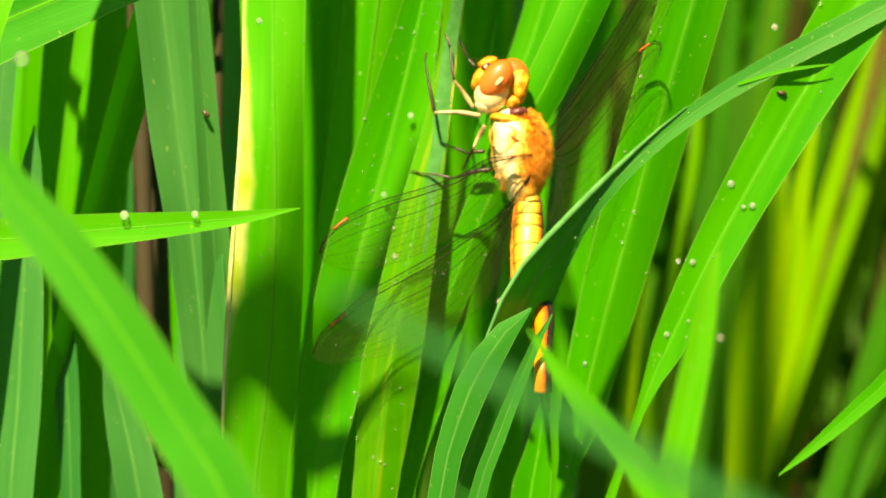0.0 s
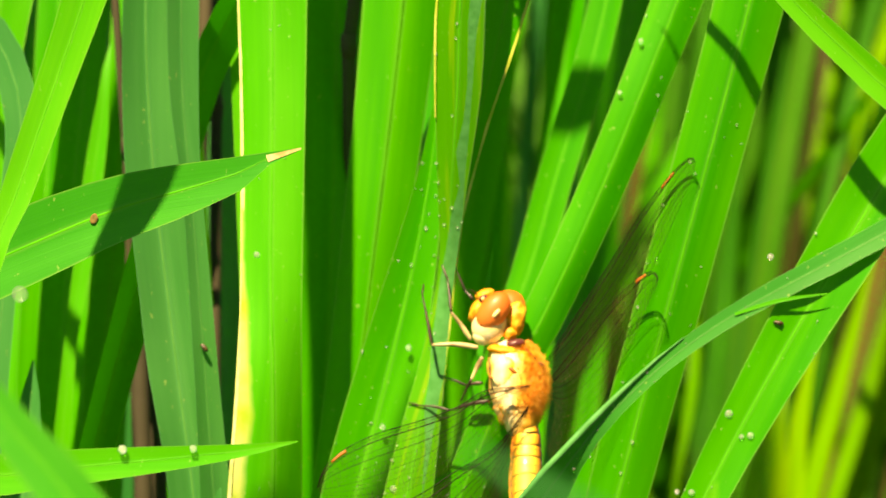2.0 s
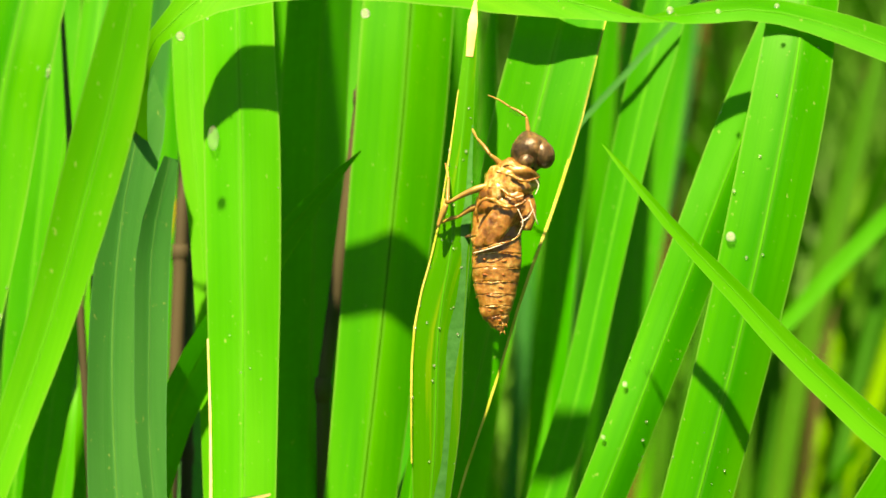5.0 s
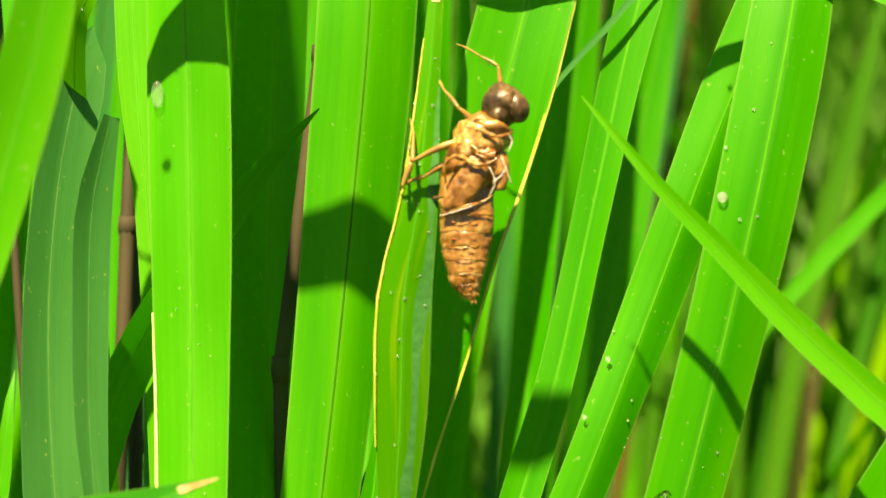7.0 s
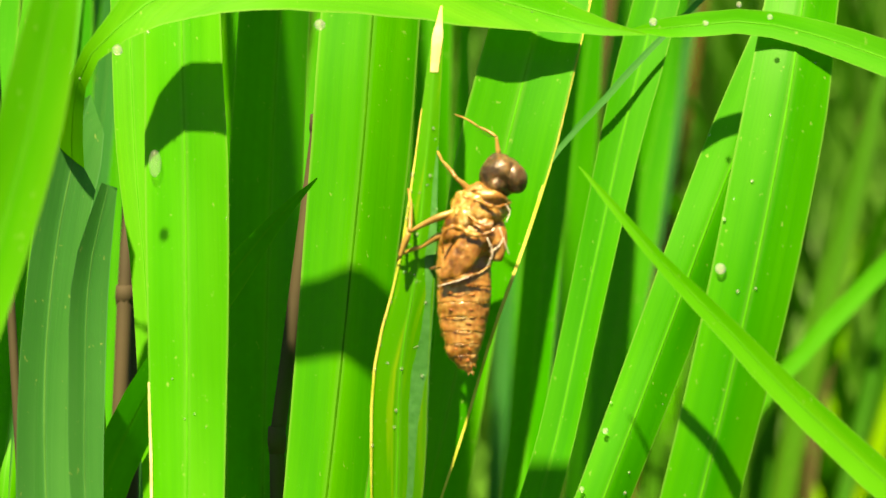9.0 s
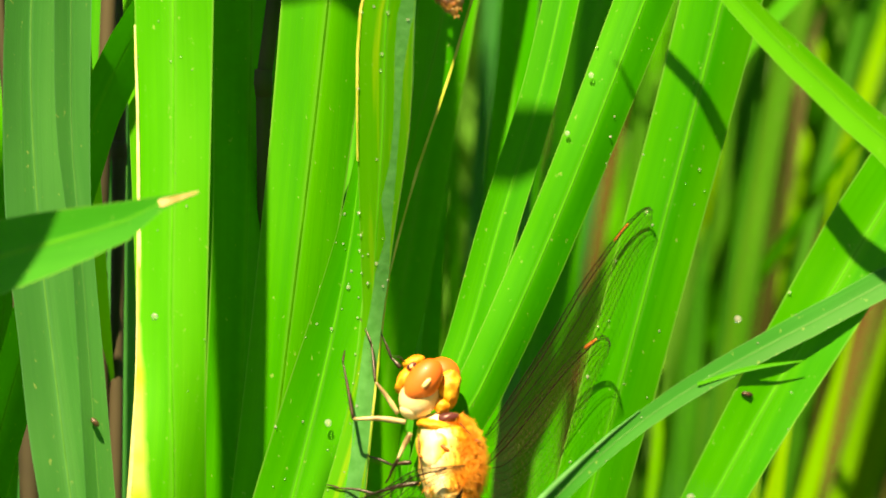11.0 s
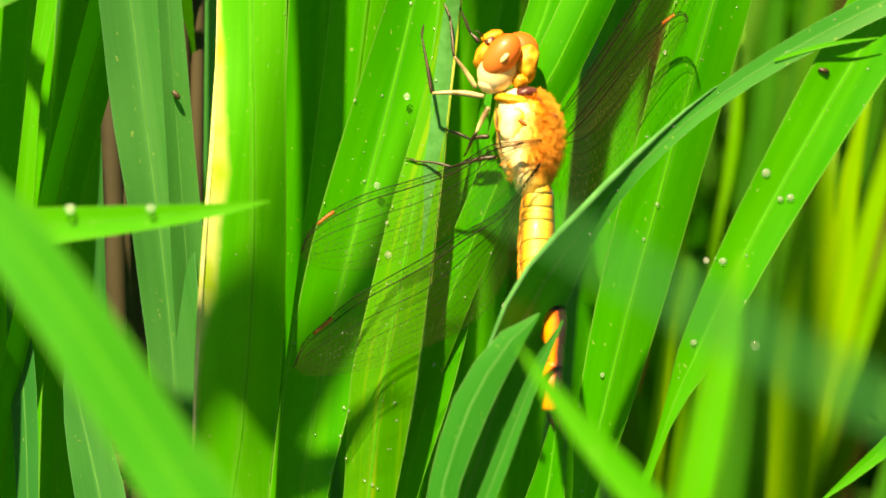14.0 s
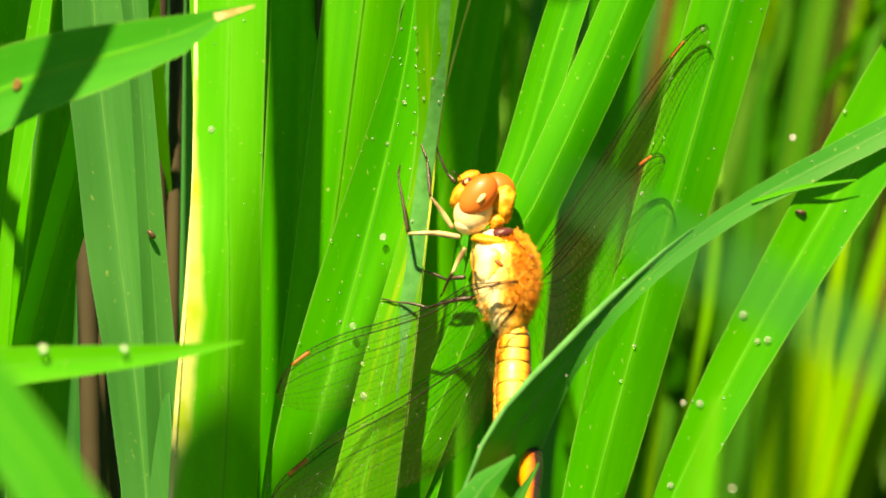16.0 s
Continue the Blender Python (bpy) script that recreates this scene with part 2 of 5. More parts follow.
def leaf_rows(pts, up, root):
    rows = [[*p, 0.0][:5] for p in pts]
    if up:
        d = (Vector(rows[0][:3]) - Vector(rows[1][:3])).normalized()
        p, w = Vector(rows[0][:3]), rows[0][3]
        for k in (1, 2, 3, 4):
            d = (d + Vector((0.0, 0.05, 0.0)) * k).normalized()
            p = p + d * up / 4
            rows.insert(0, [*p, w * (1 - (k / 4.0) ** 1.6) + 0.15, rows[0][4]])
    return rooted(rows) if root else rows


def strip(rows, fold, roll, across=8, n=None):
    """The blade: rows of x, y, z and width, a shallow gutter about its midrib. Returns the bmesh and the frames along it."""
    length = sum((Vector(a[:3]) - Vector(b[:3])).length for a, b in zip(rows, rows[1:]))
    n = n or max(24, int(length / 4))
    at = spline(rows, n)
    bm = bmesh.new()
    uv = bm.loops.layers.uv.new("UVMap")
    blade = bm.loops.layers.uv.new("blade")
    grid, frames = [], []
    for i, (x, y, z, w, own) in enumerate(at):
        w = max(w, 0.12)
        d = Vector(at[min(i + 1, n)][:3] - at[max(i - 1, 0)][:3]).normalized()
        side = d.cross(Vector((0, 1, 0))).normalized()
        face = side.cross(d).normalized()
        turn = radians(roll + own)
        side, face = side * math.cos(turn) + face * math.sin(turn), face * math.cos(turn) - side * math.sin(turn)
        half = w / 2 / max(0.36, math.cos(turn))
        wave = 0.25 * math.sin(i * 0.55 + x) * min(1, w / 6)
        line = []
        for k in range(across + 1):
            s = 2 * k / across - 1
            off = math.tan(radians(fold)) * half * (1 - abs(s) ** 1.3) + wave * s * abs(s)
            line.append(bm.verts.new(Vector((x, y, z)) + side * half * s + face * off))
        grid.append(line)
        frames.append((Vector((x, y, z)), d, side, face, half))
    for i in range(n):
        for k in range(across):
            f = bm.faces.new((grid[i][k], grid[i][k + 1], grid[i + 1][k + 1], grid[i + 1][k]))
            for loop, (a, b) in zip(f.loops, ((i, k), (i, k + 1), (i + 1, k + 1), (i + 1, k))):
                loop[blade].uv = (b / across, a / n)
                loop[uv].uv = (b / across * frames[a][4] * 2 / 9.0, a * length / n / 10)
    return bm, frames


def leaf(label, mat, pts, up=0, fold=8, roll=0, rib=True, dry=False, root=True, dark_rib=False, name="rice_leaf"):
    rows = leaf_rows(pts, up, root)
    bm, frames = strip(rows, fold, roll)
    ob = thing(name, bm, mat, label, "leaf", "rice leaves")
    if rib:
        bm, last = bmesh.new(), None
        for c, d, side, face, half in frames:
            if half < 0.7:
                continue
            top = c + face * (math.tan(radians(fold)) * half - 0.02)
            wide = min(0.12, 0.03 * half + 0.01)
            row = [bm.verts.new(top + side * wide * k - face * 0.02 * (1 - abs(k))) for k in (-1, -0.5, 0, 0.5, 1)]
            if last:
                for k in range(4):
                    bm.faces.new((last[k], last[k + 1], row[k + 1], row[k]))
            last = row
        if last:
            part("midrib", bm, RIB_DARK if dark_rib else RIB_GREY if mat in (LEAF_GREY, LEAF_BLUE) else RIB, ob, "dark green midrib" if dark_rib else "pale green midrib")
    if dry:
        margin(ob, frames, 0, 7.4, None, STRAW, "dry_tip", "dry straw-brown leaf tip")
    ob_frames[ob.name], ob_fold[ob.name] = frames, math.tan(radians(fold))
    return ob


ob_frames, ob_fold = {}, {}


def margin(ob, frames, start, end, width, mat, name, label, side_sign=1, fold=6):
    """A withered strip on the blade between two lengths in millimetres; width None: the whole blade."""
    far, rows = 0.0, []
    for a, b in zip(frames, frames[1:]):
        if start <= far <= end:
            rows.append((a, far))
        far += (b[0] - a[0]).length
    bm, last = bmesh.new(), None
    for (c, d, side, face, half), at in rows:
        lift = math.tan(radians(fold)) * half
        if width is None:
            taper = min(1.0, 0.12 + (end - at) / 7.0) * (0.9 + 0.12 * noise.noise(Vector((at * 0.9, 1.7, 0))))
            spots = [(s * taper, 1 - abs(s * taper) ** 1.3) for s in (-1.04, -0.5, 0, 0.5, 1.04)]
        else:
            share = min(1.0, 4 * (at - start) / (end - start), 4 * (end - at) / (end - start))
            wide = width * share * (0.62 + 0.5 * noise.noise(Vector((at * 0.16, 3.1, 0))) + 0.35 * noise.noise(Vector((at * 0.6, 1.1, 0)))) + 0.05
            s0 = 1 - min(1.6, wide / half)
            spots = [(side_sign * (s0 + (1.03 - s0) * k / 3), 0) for k in range(4)]
            spots = [(s, 1 - abs(s) ** 1.3) for s, _ in spots]
        line = [bm.verts.new(c + side * half * s + face * (lift * g - 0.09)) for s, g in spots]
        if last:
            for k in range(len(line) - 1):
                bm.faces.new((last[k], last[k + 1], line[k + 1], line[k]))
        last = line
    return part(name, bm, mat, ob, label)


# ---- ground ----
def ground_material():
    m, nodes, links, bsdf = material("wet mud")
    coord = nodes.new("ShaderNodeTexCoord")
    n = noise_at(nodes, links, coord.outputs["Object"], 6.0, (1, 1, 1), 5.0)
    links.new(ramp(nodes, links, n, [(0.35, (0.016, 0.022, 0.009)), (0.5, (0.03, 0.045, 0.014)), (0.65, (0.05, 0.042, 0.028))]), bsdf.inputs["Base Color"])
    links.new(ramp(nodes, links, n, [(0.4, (0.12, 0.12, 0.12)), (0.6, (0.7, 0.7, 0.7))]), bsdf.inputs["Roughness"])
    return m


bm = bmesh.new()
bmesh.ops.create_grid(bm, x_segments=40, y_segments=40, size=1.0)
for v in bm.verts:
    r = v.co.length
    v.co *= 300 * r**3 + 1.5
    v.co.z = 0.012 * noise.noise(v.co * 3) if r < 0.5 else 0
me = bpy.data.meshes.new("ground")
smooth(bm)
bm.to_mesh(me)
bm.free()
me.materials.append(ground_material())
tagged(new("ground", me), "wet brown mud of a flooded rice field", "ground", kind="structure")

# ---- rice leaves ----
perch = leaf('narrow green rice leaf with yellowing edge under the insects', LEAF_STREAK, [(14.5, -13.0, 57.4, 1.62), (13.5, -12.5, 47.0, 2.57), (12.4, -11.5, 36.0, 4.07), (10.6, -9.0, 25.9, 5.80), (10.0, -6.0, 14.5, 5.70), (9.0, -2.5, 2.3, 3.60), (8.2, 0.3, -7.2, 2.08), (6.5, 1.0, -18.1, 2.97), (4.4, 1.0, -29.2, 5.18), (2.6, 2.0, -38.9, 6.37), (0.8, 3.0, -48.7, 7.28), (-0.4, 4.0, -58.5, 6.12), (-1.3, 5.0, -65.5, 5.57)], up=8, fold=-16)
margin_leaf = leaf('green rice leaf with bright yellow margin behind the shed skin', LEAF, [(23.9, -5.0, 58.9, 10.32), (21.7, -5.0, 50.4, 10.32), (19.2, -4.5, 40.6, 8.96), (17.1, -4.0, 30.8, 6.21), (14.9, -2.0, 21.2, 4.50), (12.4, 0.0, 11.6, 2.78), (10.2, 2.0, 3.4, 2.10), (8.6, 4.0, -4.9, 1.76)], up=90, fold=8)
edged = leaf('broad upright rice leaf with a withered yellow edge', LEAF_EDGED, [(-13.8, -3.1, 64.5, 8.56, 0), (-13.3, -2.9, 50.1, 9.21, 0), (-13.0, -2.9, 34.0, 8.86, 0), (-12.9, -2.9, 24.2, 8.43, 0), (-12.8, -3.1, 12.8, 7.93, 0), (-13.0, -3.2, -9.2, 7.44, 0), (-13.2, -3.2, -19.5, 7.50, 28), (-13.7, -3.0, -32.2, 7.74, 48), (-14.3, -2.6, -44.5, 8.01, 50), (-14.9, -2.0, -54.8, 8.08, 38), (-15.6, -1.2, -64.5, 7.81, 20)], up=170, fold=-14)
leaf('grey-green rice leaf creased along its midrib', LEAF_GREY, [(-25.5, -1.0, 53.1, 5.46), (-27.6, -1.0, 41.6, 5.22), (-28.6, -1.0, 28.8, 5.65), (-28.4, -1.0, 16.0, 6.33), (-27.3, -1.0, 1.9, 6.94), (-26.4, -1.0, -5.8, 7.09), (-24.5, -1.0, -20.4, 6.89), (-22.7, -1.0, -34.2, 6.10), (-21.4, -1.0, -48.0, 4.83), (-20.9, -1.0, -62.5, 3.31)], up=6, fold=10, roll=32)
leaf('grey-green rice leaf creased along its midrib', LEAF_GREY, [(-21.9, -2.0, 48.0, 1.59), (-23.8, -2.0, 37.8, 3.60), (-24.1, -2.0, 25.7, 3.46), (-23.9, -2.0, 13.0, 3.12), (-22.5, -2.0, -3.1, 2.21)], up=0, fold=10, roll=40)
leaf('broad dark green rice leaf standing upright', LEAF, [(5.5, 16.0, 70.2, 11.30), (4.5, 16.0, 56.6, 11.22), (3.3, 16.0, 44.2, 10.73), (2.1, 16.0, 32.0, 10.07), (0.2, 16.0, 14.8, 9.09), (-2.3, 16.0, -5.7, 8.15), (-3.5, 16.0, -15.3, 7.84), (-5.4, 16.0, -29.7, 7.50), (-7.1, 16.0, -42.0, 7.25), (-9.5, 16.0, -59.2, 6.74)], up=190, fold=-16, roll=14, dark_rib=True)
leaf('deep green rice leaf in shade', LEAF, [(-6.7, 24.0, 67.0, 8.05), (-7.2, 24.0, 56.3, 8.11), (-7.7, 24.0, 38.1, 7.65), (-8.0, 24.0, 19.4, 7.01), (-8.4, 24.0, 0.9, 6.59), (-9.4, 24.0, -22.7, 6.54), (-12.0, 24.0, -52.3, 6.54)], up=200, fold=-12, roll=38)
lower = leaf("bright green rice leaf behind the dragonfly's legs", LEAF, [(7.0, 6.0, 15.9, 0.51), (5.9, 6.0, 5.3, 2.92), (4.0, 6.0, -5.3, 5.43), (1.6, 6.0, -15.8, 7.41), (-0.9, 6.0, -25.6, 8.46), (-3.5, 6.0, -35.5, 8.62), (-5.9, 6.0, -46.0, 7.88), (-7.7, 6.0, -55.8, 6.65), (-8.8, 6.0, -65.0, 5.44)], up=0, fold=12, roll=8)
beside = leaf("bright green rice leaf beside the dragonfly's abdomen", LEAF, [(10.8, 8.0, -23.5, 1.40), (9.7, 8.0, -31.9, 3.51), (7.9, 8.0, -40.4, 4.63), (5.4, 8.0, -50.2, 4.77), (3.2, 8.0, -58.7, 3.51), (2.1, 8.0, -65.0, 2.81)], up=20, fold=8)
slanting = leaf('slanting green rice leaf crossed by shadows', LEAF, [(55.0, 4.0, 69.9, 6.99), (48.8, 4.1, 56.2, 7.13), (44.0, 4.0, 44.7, 6.82), (39.5, 4.0, 33.2, 6.39), (33.9, 3.9, 19.0, 5.91), (28.9, 4.0, 6.7, 5.62), (24.1, 4.2, -4.2, 5.45), (19.5, 4.5, -13.8, 5.26), (14.4, 5.0, -23.5, 4.93)], up=90, fold=-20, roll=8)
leaf('green rice leaf in dappled shade', LEAF, [(37.3, 32.0, 71.3, 5.49), (34.8, 32.0, 62.0, 5.08), (33.0, 32.0, 54.3, 4.76), (29.2, 32.0, 37.5, 4.38), (25.7, 32.0, 22.4, 4.44), (21.0, 32.0, 7.4, 4.67), (17.5, 32.0, -4.9, 4.61), (13.1, 32.0, -17.7, 3.78)], up=200, fold=8, roll=-8)
dewy = leaf('broad green rice leaf with pale midrib and dew', LEAF, [(54.4, -2.1, 67.6, 7.98), (52.2, -3.9, 54.7, 8.99), (48.4, -4.3, 37.0, 8.97), (45.1, -3.4, 23.7, 8.58), (42.1, -2.1, 12.6, 8.29), (38.5, -0.2, -0.4, 8.11), (36.9, 0.7, -6.1, 8.07), (34.5, 2.1, -14.7, 8.04), (31.9, 3.5, -23.9, 7.94), (29.6, 4.6, -32.5, 7.67), (27.2, 5.6, -41.6, 7.04), (24.2, 6.4, -54.2, 5.14), (21.9, 6.4, -65.4, 1.95)], up=100, fold=-14, roll=6)
arch = leaf("arching blue-green rice leaf across the dragonfly's tail", LEAF_BLUE, [(57.1, -5.6, -6.0, 3.0, -14), (44.0, -5.8, -13.0, 2.4, -8), (36.0, -6.4, -18.4, 2.0, -4), (30.0, -7.8, -23.7, 1.9, 6), (25.0, -9.6, -29.2, 2.6, 34), (18.9, -12.2, -38.3, 5.3, 58), (15.3, -13.0, -47.1, 5.42, 52), (12.7, -11.3, -55.0, 4.66, 30), (9.0, -4.7, -64.7, 4.01, 0)], up=70, fold=6)
# two added blades stand in for the sunlit bands on one folded leaf
leaf('pointed grey-green blade added as a lit band of the folded leaf', LEAF_BLUE, [(19.0, -20.0, -40.3, 0.26), (17.3, -20.0, -41.6, 1.84), (15.5, -20.0, -43.9, 3.0), (12.5, -20.0, -48.7, 3.9), (9.9, -20.0, -55.8, 3.5), (8.4, -20.0, -63.0, 3.1)], up=0, fold=-10, roll=-8)
leaf("narrow blue-green blade added as the folded leaf's second lit band", LEAF_BLUE, [(21.4, -19.5, -41.0, 0.20), (19.8, -19.5, -43.9, 1.05), (17.7, -19.5, -48.7, 1.51), (14.5, -19.5, -57.1, 1.91), (12.6, -19.5, -63.0, 1.98)], up=0, fold=10)
def lit_edge(ob, first, last, sign, radii, mat, label):
    """A thin tube added along the blade's edge as its sunlit strip, between two lengths in millimetres."""
    far, pts = 0.0, []
    frames = ob_frames[ob.name]
    for a, b in zip(frames, frames[1:]):
        if first <= far <= last:
            c, d, side, face, half = a
            pts.append(c + side * half * sign - face * 0.15)
        far += (b[0] - a[0]).length
    r = np.interp(np.linspace(0, 1, len(pts)), np.linspace(0, 1, len(radii)), radii)
    return part("lit_edge", tube(bmesh.new(), pts, r, 10), mat, ob, label)


# paler tube stands in for the sunlit upper side of the arching leaf
lit_edge(arch, 92, 140, -1, (0.06, 0.26, 0.42, 0.40, 0.28, 0.2, 0.1), LIT_EDGE, "pale tube for the sunlit leaf edge")
specked = leaf('green rice leaf with brown specks and dew drops', LEAF, [(66.5, -5.0, 10.7, 8.15), (61.0, -5.0, 1.9, 8.66), (55.2, -5.0, -7.7, 8.05), (49.9, -5.0, -16.5, 7.13), (44.9, -5.0, -25.3, 6.24), (40.5, -5.0, -33.4, 5.46), (35.1, -5.0, -44.8, 4.04), (30.4, -5.0, -56.4, 0.90)], up=60, fold=8)
leaf('long pointed green rice leaf tapering to a tip', LEAF_LIGHT, [(29.9, -16.0, 46.2, 0.09), (32.6, -16.0, 42.9, 0.81), (38.2, -16.0, 36.0, 1.53), (44.9, -16.0, 28.8, 2.34), (51.5, -16.0, 21.5, 3.06), (59.4, -16.0, 13.8, 3.61), (67.9, -16.0, 5.0, 3.81)], up=0, fold=8, roll=-15)
leaf('thin bright rice leaf pointing sideways with a brown tip', LEAF_LIGHT, [(-5.0, -52.0, -29.2, 0.12), (-6.9, -52.0, -29.5, 0.49), (-11.2, -52.0, -30.2, 1.46), (-19.1, -52.0, -31.0, 2.67), (-28.4, -52.0, -31.8, 3.77), (-37.6, -52.0, -32.8, 4.50), (-45.7, -52.0, -34.0, 4.86)], up=0, fold=6)
sideways = leaf('broad rice leaf reaching sideways with a dry brown tip', LEAF_COOL, [(-5.8, -40.0, 3.7, 0.19), (-8.1, -40.0, 3.1, 0.76), (-10.6, -40.0, 2.2, 2.02), (-13.2, -40.0, 0.9, 3.90), (-20.9, -40.0, -1.3, 6.29), (-27.2, -40.0, -3.1, 7.41), (-34.9, -40.0, -6.2, 8.48), (-43.8, -40.0, -10.1, 8.81), (-52.8, -40.0, -14.8, 8.81)], up=0, fold=6, dry=True)
near_leaf = leaf('broad blurred rice leaf slanting close to the camera', LEAF_COOL, [(-22.1, -150.0, -22.7, 0.27), (-20.4, -150.0, -25.0, 1.79), (-18.7, -150.0, -28.0, 3.35), (-15.0, -150.0, -32.2, 4.29), (-10.4, -150.0, -38.2, 4.92), (-5.9, -150.0, -45.0, 5.19), (-2.7, -150.0, -49.9, 5.28), (-0.1, -150.0, -54.4, 5.37)], up=0, fold=6)
leaf('tall slanting rice leaf standing in front', LEAF_LIGHT, [(-17.8, -64.8, 53.1, 4.45), (-20.0, -61.9, 44.0, 6.11), (-23.2, -58.9, 33.4, 6.10), (-27.4, -56.1, 20.0, 5.00), (-31.2, -54.7, 9.6, 4.12), (-35.7, -54.4, -3.1, 3.38), (-38.5, -55.0, -10.9, 2.86)], up=20, fold=8)
left_dewy = leaf('green rice leaf with many dew drops', LEAF, [(-43.7, 14.0, 68.3, 10.77), (-45.5, 14.0, 59.3, 10.77), (-47.1, 14.0, 45.8, 9.69), (-49.1, 14.0, 32.5, 8.61), (-50.8, 14.0, 20.7, 7.54), (-52.0, 14.0, 7.5, 6.82), (-52.5, 14.0, -3.4, 6.46)], up=160, fold=7, roll=6)
leaf('dark green rice leaf in shade', LEAF, [(-44.2, 45.0, 73.5, 6.90), (-44.8, 45.0, 60.7, 6.51), (-46.2, 45.0, 45.6, 6.13), (-47.5, 45.0, 29.9, 5.75), (-48.4, 45.0, 14.2, 5.36), (-49.4, 45.0, -1.3, 5.36)], up=200, fold=7)
leaf('grey-green rice leaf arching over', LEAF_GREY, [(-54.5, 0.0, 32.7, 0.70), (-51.5, 0.0, 26.2, 2.78), (-47.9, 0.0, 21.9, 4.31), (-45.3, 0.0, 16.2, 4.31), (-44.5, 0.0, 9.8, 3.83), (-45.3, 0.0, 2.0, 3.48), (-46.3, 0.0, -6.4, 3.20)], up=0, fold=6)
leaf('grey-green rice leaf with pointed tip', LEAF_GREY, [(-43.9, 6.0, -18.2, 0.21), (-44.3, 6.0, -23.7, 2.79), (-45.1, 6.0, -32.2, 4.61), (-45.6, 6.0, -42.0, 5.87), (-46.1, 6.0, -53.3, 6.43), (-47.0, 6.0, -65.3, 6.43)], up=0, fold=9, roll=-15)
leaf('grey-green rice leaf with pointed tip', LEAF_GREY, [(-42.4, 12.0, -33.5, 0.28), (-41.5, 12.0, -40.7, 2.41), (-40.9, 12.0, -47.8, 3.11), (-40.4, 12.0, -56.3, 2.83), (-40.1, 12.0, -65.6, 2.55)], up=0, fold=9)
leaf('grey-green rice leaf with pointed tip', LEAF_GREY, [(-35.3, 10.0, -44.9, 0.28), (-34.2, 10.0, -50.5, 3.24), (-32.5, 10.0, -57.6, 5.07), (-30.9, 10.0, -65.4, 5.50)], up=0, fold=9, roll=15)
leaf('dark green rice leaf in shade', LEAF, [(-43.1, 35.0, 11.5, 5.21), (-44.2, 35.0, -0.5, 6.32), (-45.1, 35.0, -15.5, 6.69), (-45.9, 35.0, -32.0, 7.07), (-46.2, 35.0, -49.2, 6.69), (-46.5, 35.0, -67.2, 6.69)], up=200, fold=9)
leaf('dark green rice leaf in shade', LEAF, [(-39.7, 50.0, 12.9, 4.60), (-40.4, 50.0, 0.6, 5.37), (-41.8, 50.0, -18.7, 6.91), (-42.9, 50.0, -38.1, 7.29), (-43.6, 50.0, -53.5, 6.91), (-44.3, 50.0, -68.2, 6.91)], up=200, fold=9)
leaf("green rice leaf below the dragonfly's tail tip", LEAF, [(19.9, 6.0, -50.7, 0.28), (19.4, 6.0, -55.6, 2.37), (18.7, 6.0, -60.5, 3.91), (17.9, 6.0, -65.4, 4.89)], up=0, fold=8)
leaf('blurred bright rice leaf tip near the camera', LEAF_LIGHT, [(22.0, -120.0, -40.7, 0.12), (22.8, -120.0, -42.0, 0.79), (24.6, -120.0, -44.3, 1.40), (26.9, -120.0, -47.1, 1.95), (29.4, -120.0, -50.0, 2.44), (32.0, -120.0, -53.0, 2.81)], up=0, fold=6)
leaf('blurred bright green rice leaf standing upright', LEAF_LIGHT, [(38.9, -112.0, -33.8, 0.42), (38.4, -112.0, -36.0, 1.39), (37.7, -112.0, -40.3, 2.24), (36.5, -112.0, -46.4, 2.77), (35.4, -112.0, -52.1, 2.87), (34.8, -112.0, -56.4, 2.87)], up=0, fold=8)
leaf('thin yellow-green rice leaf tip pointing down', LEAF_LIGHT, [(48.3, -4.0, -60.5, 0.14), (50.5, -4.0, -58.7, 0.82), (54.5, -4.0, -55.3, 1.64), (61.1, -4.0, -49.4, 2.32), (68.6, -4.0, -43.3, 2.73)], up=0, fold=6)
top_leaf = leaf('long arching rice leaf with dew drops', LEAF_LIGHT, [(37.3, -8.0, 62.4, 0.18), (33.3, -8.0, 63.1, 1.54), (27.3, -8.0, 64.8, 3.91), (20.0, -8.5, 66.9, 7.22), (12.1, -9.5, 69.0, 9.45), (3.0, -11.0, 69.9, 10.23), (-6.0, -12.5, 69.4, 9.37), (-14.6, -12.0, 67.1, 7.16), (-20.4, -12.0, 62.6, 2.93), (-24.0, -10.0, 58.8, 2.2), (-26.0, -3.0, 53.0, 2.6), (-27.0, 8.0, 44.0, 3.2), (-27.5, 22.0, 28.0, 3.5)], up=0, fold=5)
leaf('slender arching rice leaf with dew drops', LEAF_LIGHT, [(35.8, -7.0, 63.2, 0.36), (40.7, -4.8, 64.0, 2.63), (48.1, -4.8, 64.5, 2.75), (54.8, -4.8, 63.1, 3.35), (60.8, -4.8, 61.0, 3.83), (68.0, -4.8, 57.9, 4.18), (76.3, -4.8, 52.4, 4.42)], up=0, fold=5)
leaf('yellowing rice leaf out of focus', LEAF_YELLOW, [(-60.2, 150.0, 6.1, 1.12), (-61.5, 150.0, -0.5, 2.05), (-62.9, 150.0, -7.9, 1.48), (-63.8, 150.0, -16.4, 1.21)], up=30, fold=6)
leaf('yellowing rice leaf out of focus', LEAF_AMBER, [(-41.2, 150.0, 70.5, 1.41), (-39.7, 150.0, 64.2, 3.19), (-37.2, 150.0, 55.5, 3.38), (-35.4, 150.0, 46.8, 3.19), (-34.5, 150.0, 33.5, 2.81)], up=0, fold=6)
